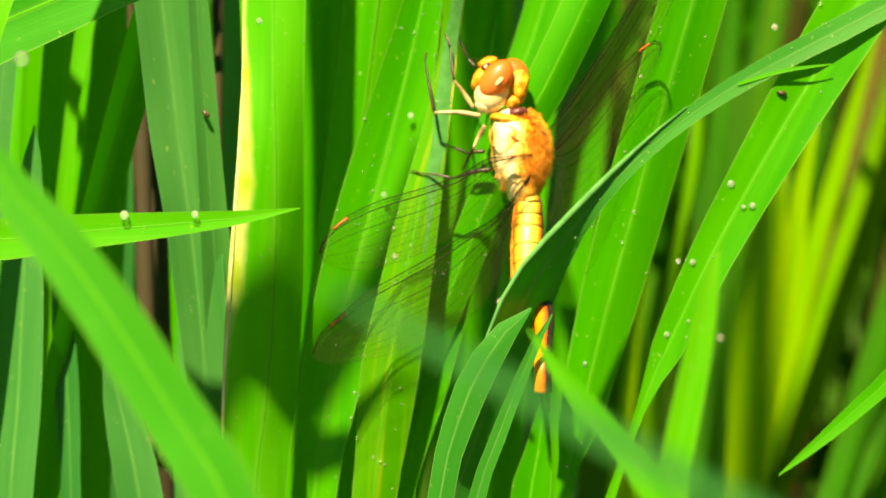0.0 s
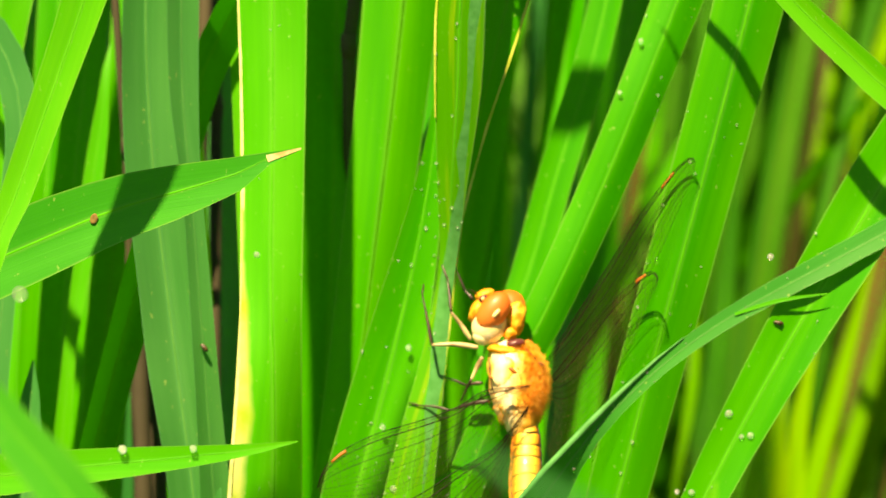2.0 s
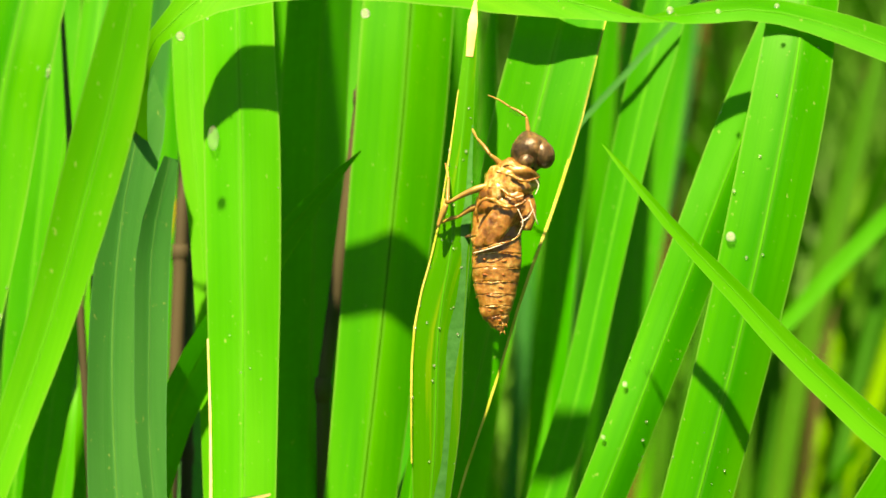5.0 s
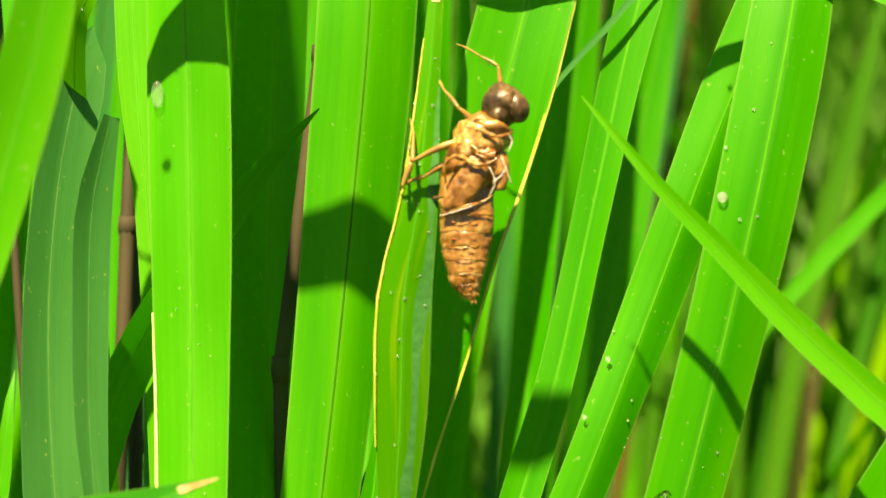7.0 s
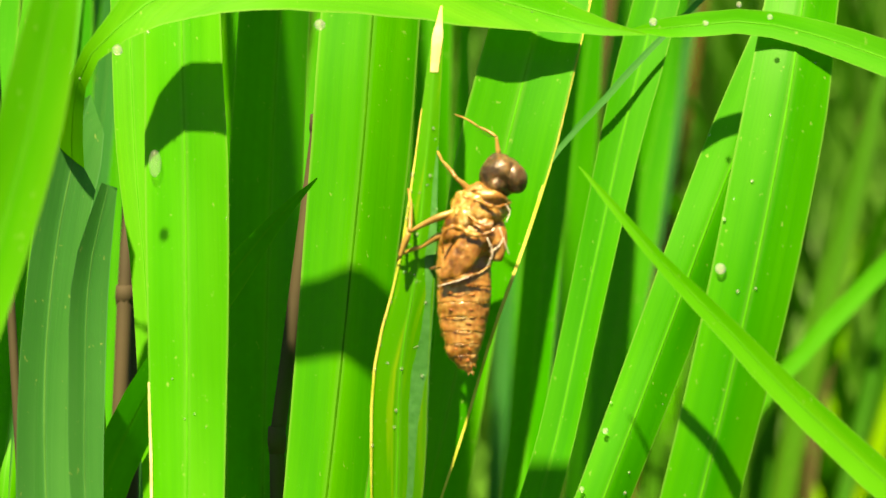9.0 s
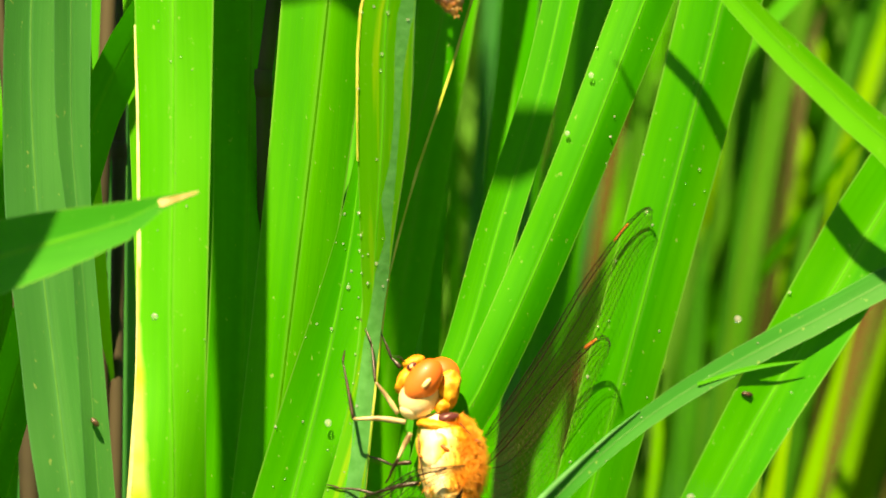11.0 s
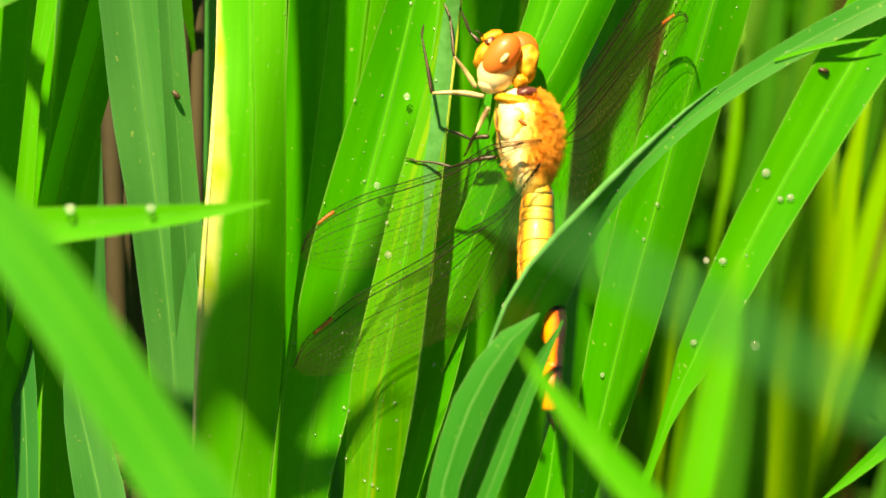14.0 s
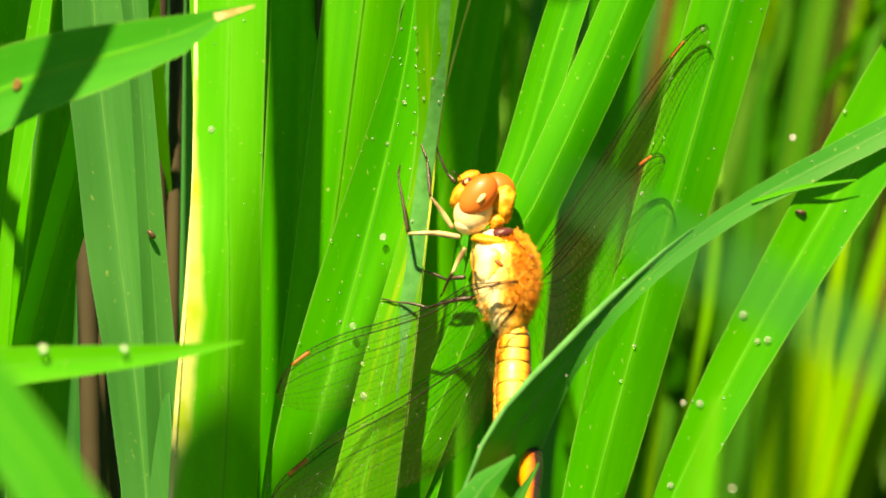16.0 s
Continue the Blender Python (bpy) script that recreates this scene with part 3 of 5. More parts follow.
leaf('yellowing rice leaf out of focus', LEAF_YELLOW, [(54.8, 190.0, -24.2, 2.73), (53.5, 190.0, -30.6, 6.90), (51.8, 190.0, -40.5, 7.63), (50.1, 190.0, -54.1, 7.27), (48.8, 190.0, -68.6, 5.45)], up=10, fold=6)
leaf('yellowing rice leaf out of focus', LEAF_YELLOW, [(60.7, 190.0, -13.3, 1.50), (58.8, 190.0, -23.4, 3.00), (57.6, 190.0, -35.9, 3.00), (54.9, 190.0, -50.5, 2.75)], up=10, fold=6)
leaf('yellowing rice leaf out of focus', LEAF_YELLOW, [(41.1, 190.0, -5.3, 1.00), (40.7, 190.0, -13.4, 2.00), (39.5, 190.0, -21.6, 1.70), (36.8, 190.0, -36.1, 1.50)], up=10, fold=6)
leaf('yellowing rice leaf out of focus', LEAF_YELLOW, [(32.3, 190.0, -29.8, 1.25), (31.5, 190.0, -38.0, 2.00), (30.2, 190.0, -47.1, 1.80)], up=10, fold=6)
leaf('dark rice leaf tip crossing behind with dew on its edge', LEAF, [(0.3, 6.0, 50.1, 0.10), (-4.1, 6.0, 45.5, 1.27), (-8.7, 6.0, 39.7, 2.47), (-14.4, 6.0, 32.2, 3.17), (-20.1, 6.0, 22.5, 3.71), (-24.0, 6.0, 12.4, 3.88)], up=0, fold=6, roll=62)
leaf('thin green leaf spur on the arching leaf', LEAF_LIGHT, [(54.3, -6.0, -11.1, 0.14), (48.6, -6.0, -11.9, 0.48), (43.2, -6.0, -13.5, 0.34)], up=0, fold=4, root=False)
leaf('slender grey-green leaf out of focus', LEAF_GREY, [(42.0, 30.0, 74.2, 0.65), (36.5, 30.0, 68.8, 0.78), (31.7, 30.0, 63.4, 0.78), (27.2, 30.0, 58.6, 0.65), (22.8, 30.0, 51.3, 0.65)], up=10, fold=4)
leaf('pale green leaf slanting out of focus', LEAF_LIGHT, [(87.6, 170.0, 83.8, 2.59), (77.3, 170.0, 71.9, 2.94), (66.6, 170.0, 61.0, 3.12), (59.4, 170.0, 53.2, 2.59), (52.3, 170.0, 44.5, 2.59)], up=20, fold=4)
near_blade = leaf('rice leaf swaying close before the lens, far out of focus', LEAF_GREY, [(23.4, -265.0, -30.8, 0.08), (24.7, -265.0, -31.6, 0.42), (27.4, -265.0, -32.9, 0.79), (32.6, -265.0, -35.7, 1.05), (37.8, -265.0, -38.4, 1.16), (43.6, -265.0, -41.4, 1.16), (50.9, -265.0, -45.3, 1.16)], up=0, fold=4)
leaf('bright green rice leaf behind the edged leaf', LEAF_LIGHT, [(-21.3, 10.0, 62.6, 4.27), (-20.9, 10.0, 55.2, 4.13), (-20.4, 10.0, 48.6, 3.56), (-19.6, 10.0, 41.2, 3.13), (-18.8, 10.0, 28.8, 2.85), (-18.0, 10.0, 14.2, 2.85)], up=60, fold=8)
leaf('bright narrow rice leaf in a gap', LEAF_LIGHT, [(-38.7, 30.0, 19.0, 1.03), (-39.2, 30.0, 13.8, 2.21), (-40.2, 30.0, 6.3, 2.65), (-41.2, 30.0, -2.7, 2.51), (-42.6, 30.0, -11.6, 1.92), (-43.3, 30.0, -17.5, 1.77)], up=6, fold=8)
leaf('blurred rice leaf standing upright, coloured as in deep shade', LEAF_FAR, [(82.4, 270.0, 122.8, 2.01), (78.9, 270.0, 109.1, 4.04), (74.2, 270.0, 92.3, 4.85), (69.8, 270.0, 77.8, 5.04), (66.3, 270.0, 63.5, 4.64), (62.9, 270.0, 48.2, 4.44)], up=20, fold=6)


# ---- insect materials ----
def graded(name, stops, axis, rough=0.45, scale=700.0, coat=0.0, bump_by=0.3, wobble=0.25):
    """Colours in bands across the part's own extent along one axis (0, 1 or 2)."""
    m, nodes, links, bsdf = material(name)
    coord = nodes.new("ShaderNodeTexCoord")
    split = nodes.new("ShaderNodeSeparateXYZ")
    links.new(coord.outputs["Generated"], split.inputs[0])
    n = noise_at(nodes, links, coord.outputs["Object"], scale, (1, 1, 1), 4.0)
    add = nodes.new("ShaderNodeMath")
    add.operation = "MULTIPLY_ADD"
    links.new(n, add.inputs[0])
    add.inputs[1].default_value = wobble
    links.new(split.outputs[axis], add.inputs[2])
    shift = nodes.new("ShaderNodeMath")
    shift.operation = "SUBTRACT"
    links.new(add.outputs[0], shift.inputs[0])
    shift.inputs[1].default_value = wobble / 2
    links.new(ramp(nodes, links, shift.outputs[0], stops), bsdf.inputs["Base Color"])
    bsdf.inputs["Roughness"].default_value = rough
    bsdf.inputs["Coat Weight"].default_value = coat
    bsdf.inputs["Coat Roughness"].default_value = 0.08
    bump = nodes.new("ShaderNodeBump")
    bump.inputs["Strength"].default_value, bump.inputs["Distance"].default_value = bump_by, 0.0002
    links.new(n, bump.inputs["Height"])
    links.new(bump.outputs[0], bsdf.inputs["Normal"])
    return m


EYE = graded("compound eye", [(0.0, (0.88, 0.7, 0.4)), (0.08, (0.85, 0.45, 0.2)), (0.16, (0.80, 0.22, 0.04)), (1.0, (0.74, 0.12, 0.012))], 2, 0.5, 300, 0.2, 0.05, 0.1)
CREAM = plain("cream face", (0.92, 0.80, 0.50), (0.88, 0.66, 0.24), 0.4, 350)
YELLOW = plain("yellow shell", (0.80, 0.46, 0.04), (0.60, 0.20, 0.01), 0.5, 900, 0.4, 0.0, 0.6)
THORAX = graded("thorax hide", [(0.0, (0.78, 0.48, 0.08)), (0.12, (0.92, 0.80, 0.42)), (0.38, (0.93, 0.84, 0.56)), (0.52, (0.88, 0.62, 0.20)), (0.66, (0.84, 0.42, 0.05)), (1.0, (0.72, 0.27, 0.015))], 0, 0.45, 330, 0.0, 0.35, 0.55)
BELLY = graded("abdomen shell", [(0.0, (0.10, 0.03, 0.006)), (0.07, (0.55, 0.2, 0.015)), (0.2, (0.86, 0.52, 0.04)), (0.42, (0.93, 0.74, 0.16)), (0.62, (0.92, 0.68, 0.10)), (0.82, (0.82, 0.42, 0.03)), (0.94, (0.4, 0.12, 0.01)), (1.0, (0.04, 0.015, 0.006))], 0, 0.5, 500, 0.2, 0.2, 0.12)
TAIL = graded("tail shell", [(0.0, (0.86, 0.36, 0.02)), (0.45, (0.84, 0.20, 0.010)), (0.6, (0.5, 0.08, 0.01)), (0.7, (0.02, 0.012, 0.01))], 0, 0.4, 800, 0.1, 0.2, 0.25)
BLACK = plain("dark shell", (0.018, 0.014, 0.01), (0.04, 0.02, 0.01), 0.4)
RUST = plain("rusty mark", (0.45, 0.15, 0.015), (0.2, 0.06, 0.01), 0.5)
PLUM = plain("neck plate", (0.12, 0.03, 0.03), (0.05, 0.02, 0.02), 0.35)
LEG = plain("leg cream", (0.72, 0.62, 0.32), (0.16, 0.11, 0.04), 0.4, 260)
HAIR = plain("hair", (0.88, 0.44, 0.05), (0.80, 0.27, 0.015), 0.6)
VEIN = plain("wing vein", (0.006, 0.005, 0.003), (0.012, 0.008, 0.004), 0.5, 900, 0.12)
CELL = plain("wing cell wall", (0.07, 0.07, 0.018), (0.025, 0.022, 0.008), 0.3, 700, 0.5)
STIGMA = plain("wing spot", (0.45, 0.15, 0.012), (0.30, 0.07, 0.008), 0.6)


def mottled(name, stops, rough, coat):
    m, nodes, links, bsdf = material(name)
    coord = nodes.new("ShaderNodeTexCoord")
    broad = noise_at(nodes, links, coord.outputs["Object"], 420.0, (1, 1, 1.3), 3.0)
    fine = noise_at(nodes, links, coord.outputs["Object"], 1600.0, (1, 1, 0.7), 4.0)
    both = mix(nodes, links, "MIX", 0.45, broad, fine)
    links.new(ramp(nodes, links, both, stops), bsdf.inputs["Base Color"])
    bsdf.inputs["Roughness"].default_value = rough
    bsdf.inputs["Coat Weight"].default_value = coat
    bsdf.inputs["Coat Roughness"].default_value = 0.14
    bsdf.inputs["Subsurface Weight"].default_value = 0.15
    bsdf.inputs["Subsurface Scale"].default_value = 0.001
    bump = nodes.new("ShaderNodeBump")
    bump.inputs["Strength"].default_value, bump.inputs["Distance"].default_value = 1.0, 0.0004
    links.new(both, bump.inputs["Height"])
    links.new(bump.outputs[0], bsdf.inputs["Normal"])
    return m


HUSK = mottled("shed skin", [(0.30, (0.07, 0.028, 0.006)), (0.43, (0.21, 0.098, 0.018)), (0.55, (0.33, 0.175, 0.040)), (0.68, (0.52, 0.36, 0.13))], 0.32, 0.5)
HUSK_DARK = mottled("dark shed skin", [(0.36, (0.02, 0.014, 0.008)), (0.5, (0.07, 0.045, 0.018)), (0.66, (0.2, 0.13, 0.05))], 0.4, 0.3)
# pale skin; its lightest stop also carries the shell's highlights as colour
HUSK_PALE = mottled("pale shed skin", [(0.34, (0.10, 0.04, 0.008)), (0.46, (0.26, 0.125, 0.022)), (0.56, (0.46, 0.28, 0.07)), (0.68, (0.82, 0.68, 0.40))], 0.22, 0.9)
GREY_BAND = plain("downy band", (0.06, 0.28, 0.07), (0.04, 0.23, 0.045), 0.7, 900, 0.2, 0.0, 0.25)
STRAW_PALE = plain("bleached leaf tip", (0.75, 0.62, 0.34), (0.62, 0.44, 0.18), 0.7, 400)
HUSK_LEG = plain("shed skin leg", (0.44, 0.30, 0.08), (0.24, 0.14, 0.03), 0.35, 500, 0.5)
THREAD = plain("white thread", (0.8, 0.78, 0.72), (0.7, 0.65, 0.55), 0.4)


def membrane():
    m, nodes, links, bsdf = material("wing membrane")
    bsdf.inputs["Base Color"].default_value = (0.26, 0.17, 0.05, 1)
    bsdf.inputs["Roughness"].default_value = 0.25
    clear = nodes.new("ShaderNodeBsdfTransparent")
    clear.inputs[0].default_value = (0.985, 0.98, 0.95, 1)
    both = nodes.new("ShaderNodeMixShader")
    both.inputs[0].default_value = 0.018
    links.new(clear.outputs[0], both.inputs[1])
    links.new(bsdf.outputs[0], both.inputs[2])
    links.new(both.outputs[0], nodes["Material Output"].inputs[0])
    return m


FILM = membrane()


def hub(name, at, label, category):
    ob = new(name)
    ob.matrix_world = Matrix.Translation(FRAME @ Vector(at))
    tagged(ob, label, category)
    return ob


def piece(name, bm, mat, parent, label=""):
    """A part of a thing whose base stands off the origin."""
    ob = part(name, bm, mat, parent, label)
    ob.matrix_parent_inverse = parent.matrix_world.inverted()
    return ob


def wing(parent, name, lead, trail, label, seed):
    n, m = 44, 14
    a, b = spline(lead, n), spline(trail, n)
    rnd = random.Random(seed)

    def spot(s, q):
        i = min(n - 1, int(s * n))
        f = s * n - i
        p = Vector(a[i]) * (1 - f) + Vector(a[i + 1]) * f
        r = Vector(b[i]) * (1 - f) + Vector(b[i + 1]) * f
        ripple = 0.10 * math.sin(q * 22) * (1 - q) * min(1, 4 * (1 - s))
        return p * (1 - q) + r * q + Vector((0, ripple, 0))

    bm = bmesh.new()
    grid = [[bm.verts.new(spot(i / n, k / m)) for k in range(m + 1)] for i in range(n + 1)]
    for i in range(n):
        for k in range(m):
            bm.faces.new((grid[i][k], grid[i][k + 1], grid[i + 1][k + 1], grid[i + 1][k]))
    bmesh.ops.remove_doubles(bm, verts=bm.verts[:], dist=0.005)
    film = piece(name, bm, FILM, parent, label)
    # long veins fan out from the root
    lines = [0.0, 0.05, 0.10, 0.22, 0.34, 0.47, 0.60, 0.74, 0.88, 1.0]

    def fan(k, s):
        q = lines[k]
        if k < 3 or k == len(lines) - 1:
            return q
        return q * (0.45 + 0.55 * min(1.0, s * 1.9)) + 0.022 * math.sin(4 * s + 1.7 * k)

    for k in range(len(lines)):
        thick = (0.075, 0.032, 0.088, 0.026, 0.055, 0.022, 0.034, 0.020, 0.022, 0.018)[k]
        last = 0.985 if k else 1.0
        line = [spot(s, fan(k, s)) + Vector((0, -0.02, 0)) for s in np.linspace(0.0, last, 40)]
        piece("vein", tube(bmesh.new(), line, [thick * (1.2 - 0.55 * i / 39) * min(1.0, 0.5 + i / 16) for i in range(40)], 5), VEIN, film).name = "vein"
    # six-sided cells: staggered cross walls, bent walls between rows
    net = bmesh.new()
    span = sum((spot((i + 1) / 20, 0.3) - spot(i / 20, 0.3)).length for i in range(20))
    for k in range(len(lines) - 1):
        step = (0.95 if k < 2 else 0.62) / span
        s = 0.10
        while s < 0.975:
            e = min(0.985, s + step)
            q0, q1 = fan(k, s), fan(k + 1, s)
            wide = (spot(s, q1) - spot(s, q0)).length
            rows = max(1, min(4, round(wide / 0.58))) if k > 1 else 1
            for r in range(rows):
                lag = step * (0.5 if r % 2 else 0.0) + rnd.uniform(-0.12, 0.12) * step
                a0 = spot(min(0.985, s + lag), q0 + (q1 - q0) * r / rows)
                a1 = spot(min(0.985, s + lag + rnd.uniform(-0.1, 0.2) * step), q0 + (q1 - q0) * (r + 1) / rows)
                if (a0 - a1).length > 0.03:
                    tube(net, [a0, a1], 0.024 if k < 2 else 0.0145, 3)
                if r:
                    p0, p1 = fan(k, e), fan(k + 1, e)
                    bend = 0.14 / rows * (q1 - q0)
                    b0 = spot(s, q0 + (q1 - q0) * r / rows + bend)
                    b1 = spot((s + e) / 2, (q0 + p0) / 2 + ((q1 - q0) + (p1 - p0)) / 2 * r / rows - bend)
                    b2 = spot(e, p0 + (p1 - p0) * r / rows + bend)
                    tube(net, [b0, b1, b2], 0.0145, 3)
            s = e
    tagged(piece("vein_net", net, CELL, film, "fine dark net of wing cells"), kind="stuff")
    bm = bmesh.new()
    corner = []
    for s in np.linspace(0.80, 0.875, 6):
        corner.append([bm.verts.new(spot(s, q) + Vector((0, d, 0))) for q in (0.004, 0.07) for d in (-0.06, 0.06)])
    for c, d in zip(corner, corner[1:]):
        for i, k in ((0, 1), (1, 3), (3, 2), (2, 0)):
            bm.faces.new((c[i], c[k], d[k], d[i]))
    bm.faces.new((corner[0][0], corner[0][2], corner[0][3], corner[0][1]))
    bm.faces.new((corner[-1][0], corner[-1][1], corner[-1][3], corner[-1][2]))
    piece("wing_spot", bm, STIGMA, film, "orange-red wing spot")
    return film


def leg(parent, joints, thick, mats, names=("femur", "tibia", "tarsus")):
    """Upper, middle and foot pieces between joints; spines on the middle piece."""
    top = None
    for k, (p, q) in enumerate(zip(joints, joints[1:])):
        p, q = Vector(p), Vector(q)
        r = thick * (1.0, 0.62, 0.42)[min(k, 2)]
        mid = (p + q) / 2 + Vector((0, 0, 0.04 * (q - p).length))
        line = spline([tuple(p), tuple(mid), tuple(q)], 10)
        bm = tube(bmesh.new(), line, [r * (1.15 - 0.45 * abs(2 * i / 10 - 0.6)) for i in range(11)], 8)
        if k == 1:
            d = (q - p).normalized()
            side = d.cross(Vector((0, 1, 0))).normalized()
            for i in range(7):
                c = p + (q - p) * (0.15 + 0.11 * i)
                piece("leg_spine", tube(bmesh.new(), [c, c + (side + d * 0.8) * 0.55], [0.03, 0.008], 4), BLACK, top)
        if k == 0:
            top = piece("leg", bm, mats[0], parent)
        else:
            piece(names[min(k, 2)], bm, mats[min(k, len(mats) - 1)], top)
    return top


# ---- dragonfly ----
def dragonfly():
    d = hub("dragonfly", (15.79, 0.00, -21.05), "orange-yellow dragonfly clinging to a rice leaf", "dragonfly")
    head = piece("head", blob((13.45, -1.50, -14.45), (2.1, 2.0, 2.5), (0, 22, 0), 32, 24), CREAM, d, "cream and yellow head")
    piece("eye", blob((14.03, -2.60, -12.82), (1.75, 1.65, 2.65), (0, 36, 0), 40, 30), EYE, head, "large glossy orange-red compound eye")
    piece("eye", blob((15.85, 0.60, -12.10), (2.05, 1.9, 2.0), (0, 40, 0), 32, 24), EYE, head, "large glossy orange-red compound eye")
    piece("pale_eye_spot", blob((14.42, -4.10, -13.15), (0.30, 0.22, 0.66), (0, 42, 0)), CREAM, head, "pale spot on the eye")
    piece("face", rough_up(blob((11.90, -1.45, -12.70), (0.8, 1.3, 1.55), (0, 24, 0)), (0.15, 1.4)), YELLOW, head, "yellow face")
    piece("brow", rough_up(blob((12.95, -1.20, -10.75), (1.25, 1.0, 0.72), (0, -18, 0)), (0.12, 1.8)), YELLOW, head, "yellow brow")
    piece("dark_crest", blob((12.75, -2.20, -11.25), (0.62, 0.42, 0.42), (0, -30, 0)), PLUM, head)
    # cream bead paints the glossy highlight on the dark crest
    piece("crest_glint", blob((12.72, -2.55, -11.30), (0.22, 0.18, 0.22)), CREAM, head, "pale bead as the crest's highlight")
    piece("back_of_head", rough_up(blob((16.65, -0.85, -13.55), (1.3, 1.35, 2.15), (0, 6, 0), 32, 24), (0.22, 1.1), (0.1, 3.0)), YELLOW, head, "yellow back of the head")
    piece("cheek", rough_up(blob((15.95, -1.50, -15.50), (0.95, 0.9, 0.85), (0, 30, 0)), (0.15, 1.7)), YELLOW, head)
    piece("jaw", blob((12.55, -1.60, -16.00), (1.2, 1.3, 0.9), (0, 25, 0)), CREAM, head, "cream jaw")
    bm = bmesh.new()
    for sx in (-0.5, 0.6):
        p = Vector((12.08, -2.20, -10.85))
        tube(bm, [p, p + Vector((-0.6 + 0.3 * sx, -0.3, 0.5)), p + Vector((-1.1 + 0.4 * sx, -0.5, 0.75))], [0.06, 0.04, 0.015], 5)
    piece("antennae", bm, BLACK, head)
    piece("neck", rough_up(blob((16.45, -1.70, -16.80), (1.35, 0.95, 0.58), (0, -14, 0)), (0.12, 2.0)), PLUM, d, "dark plum neck plate")
    thorax = piece("thorax", rough_up(loft([(16.30, -0.80, -16.60, 1.2, 1.2), (16.00, -0.70, -17.70, 2.75, 2.5), (16.45, -0.60, -19.40, 3.25, 3.1), (16.80, -0.60, -21.90, 3.30, 3.2), (16.95, -0.70, -23.90, 3.05, 2.9), (17.25, -0.90, -25.70, 2.45, 2.4), (17.30, -1.00, -27.50, 1.45, 1.7), (17.35, -1.00, -28.40, 0.5, 0.8)]), (0.28, 0.7), (0.14, 2.2)), THORAX, d, "hairy orange thorax with cream flanks")
    # swellings of the side plates and the wing roots
    for name, c, r, turn, mat, label in (
        ("side_plate", (15.55, -2.30, -20.10), (1.75, 1.6, 2.5), (0, 18, 0), THORAX, "cream side plate"),
        ("shoulder_plate", (17.60, -2.30, -18.90), (1.25, 1.3, 1.35), (0, -20, 0), YELLOW, "yellow shoulder plate"),
        ("collar", (15.40, -1.60, -17.75), (2.2, 1.7, 0.85), (0, 12, 0), YELLOW, "yellow collar"),
        ("hind_plate", (16.40, -2.10, -24.00), (1.9, 1.6, 2.2), (0, -8, 0), THORAX, "yellow hind flank"),
        ("wing_root", (18.60, -2.20, -21.60), (1.0, 1.3, 0.9), (0, 0, 0), HAIR, "orange wing root"),
        ("wing_root", (18.40, -2.00, -24.30), (1.0, 1.3, 0.9), (0, 0, 0), HAIR, "orange wing root"),
        ("wing_root", (19.60, -1.20, -19.60), (0.7, 1.2, 0.8), (0, 0, 0), YELLOW, "yellow wing root"),
    ):
        piece(name, rough_up(blob(c, r, turn, 32, 24), (0.22, 0.9), (0.12, 2.6)), mat, thorax, label)
    bm = bmesh.new()
    rnd = random.Random(5)
    for k in range(6000):
        a, b = rnd.uniform(-1.3, 1.75), rnd.uniform(-1.25, 1.35)
        nrm = Vector((math.cos(b) * math.sin(a), -math.cos(b) * math.cos(a), math.sin(b)))
        if rnd.random() > min(1.0, max(0.05, 0.1 + 1.3 * nrm.x)) + 0.1 * (nrm.z < -0.3):
            continue
        p = Vector((16.75, -0.70, -21.70)) + Vector((nrm.x * 3.35, nrm.y * 3.2, nrm.z * 5.1))
        q = (nrm + Vector((rnd.uniform(-0.5, 0.5), rnd.uniform(-0.3, 0.3), rnd.uniform(-0.7, 0.4)))).normalized()
        h = rnd.uniform(0.5, 1.25) if nrm.x > 0.3 else rnd.uniform(0.35, 0.8)
        tube(bm, [p - nrm * 0.3, p + q * h * 0.55, p + q * h + Vector((0, 0, -0.16))], [0.030, 0.024, 0.006], 3)
    tagged(piece("hair", bm, HAIR, thorax, "short orange hair"), kind="stuff")
    for p, r in (((16.35, -3.75, -20.05), 0.5), ((19.85, -2.60, -19.30), 0.35), ((13.75, -2.90, -20.90), 0.3)):
        piece("dark_mark", blob(p, (r * 1.3, 0.25, r * 0.5), (0, 35, 0), 14, 10), RUST, thorax)
    # dark side seams
    for pts in (((13.45, -2.40, -18.60), (13.60, -2.90, -20.60), (14.05, -2.80, -23.20)), ((17.90, -2.90, -17.30), (18.60, -2.90, -18.10), (19.30, -2.60, -18.80)), ((15.30, -3.40, -22.60), (16.40, -3.80, -22.20), (17.60, -3.50, -22.00))):
        piece("seam", tube(bmesh.new(), spline(pts, 10), 0.07, 5), PLUM, thorax)
    # abdomen, ring by ring
    line = spline([(18.05, -1.20, -26.00), (17.97, -1.60, -29.80), (18.00, -3.40, -34.00), (18.45, -7.00, -38.75), (18.80, -8.00, -42.50), (20.00, -8.50, -40.77), (20.32, -13.00, -44.29), (20.27, -17.00, -47.11), (20.29, -17.20, -51.19), (20.66, -17.20, -53.77), (21.02, -17.20, -55.93)], 120)
    girth = np.interp(np.linspace(0, 1, 121), [0, 0.05, 0.14, 0.3, 0.42, 0.55, 0.66, 0.76, 0.86, 0.93, 1.0], [1.05, 1.65, 1.88, 1.92, 1.70, 1.3, 1.0, 1.05, 1.12, 0.85, 0.3])
    cuts = [0, 5, 10, 15, 23, 31, 41, 52, 64, 78, 91, 103]
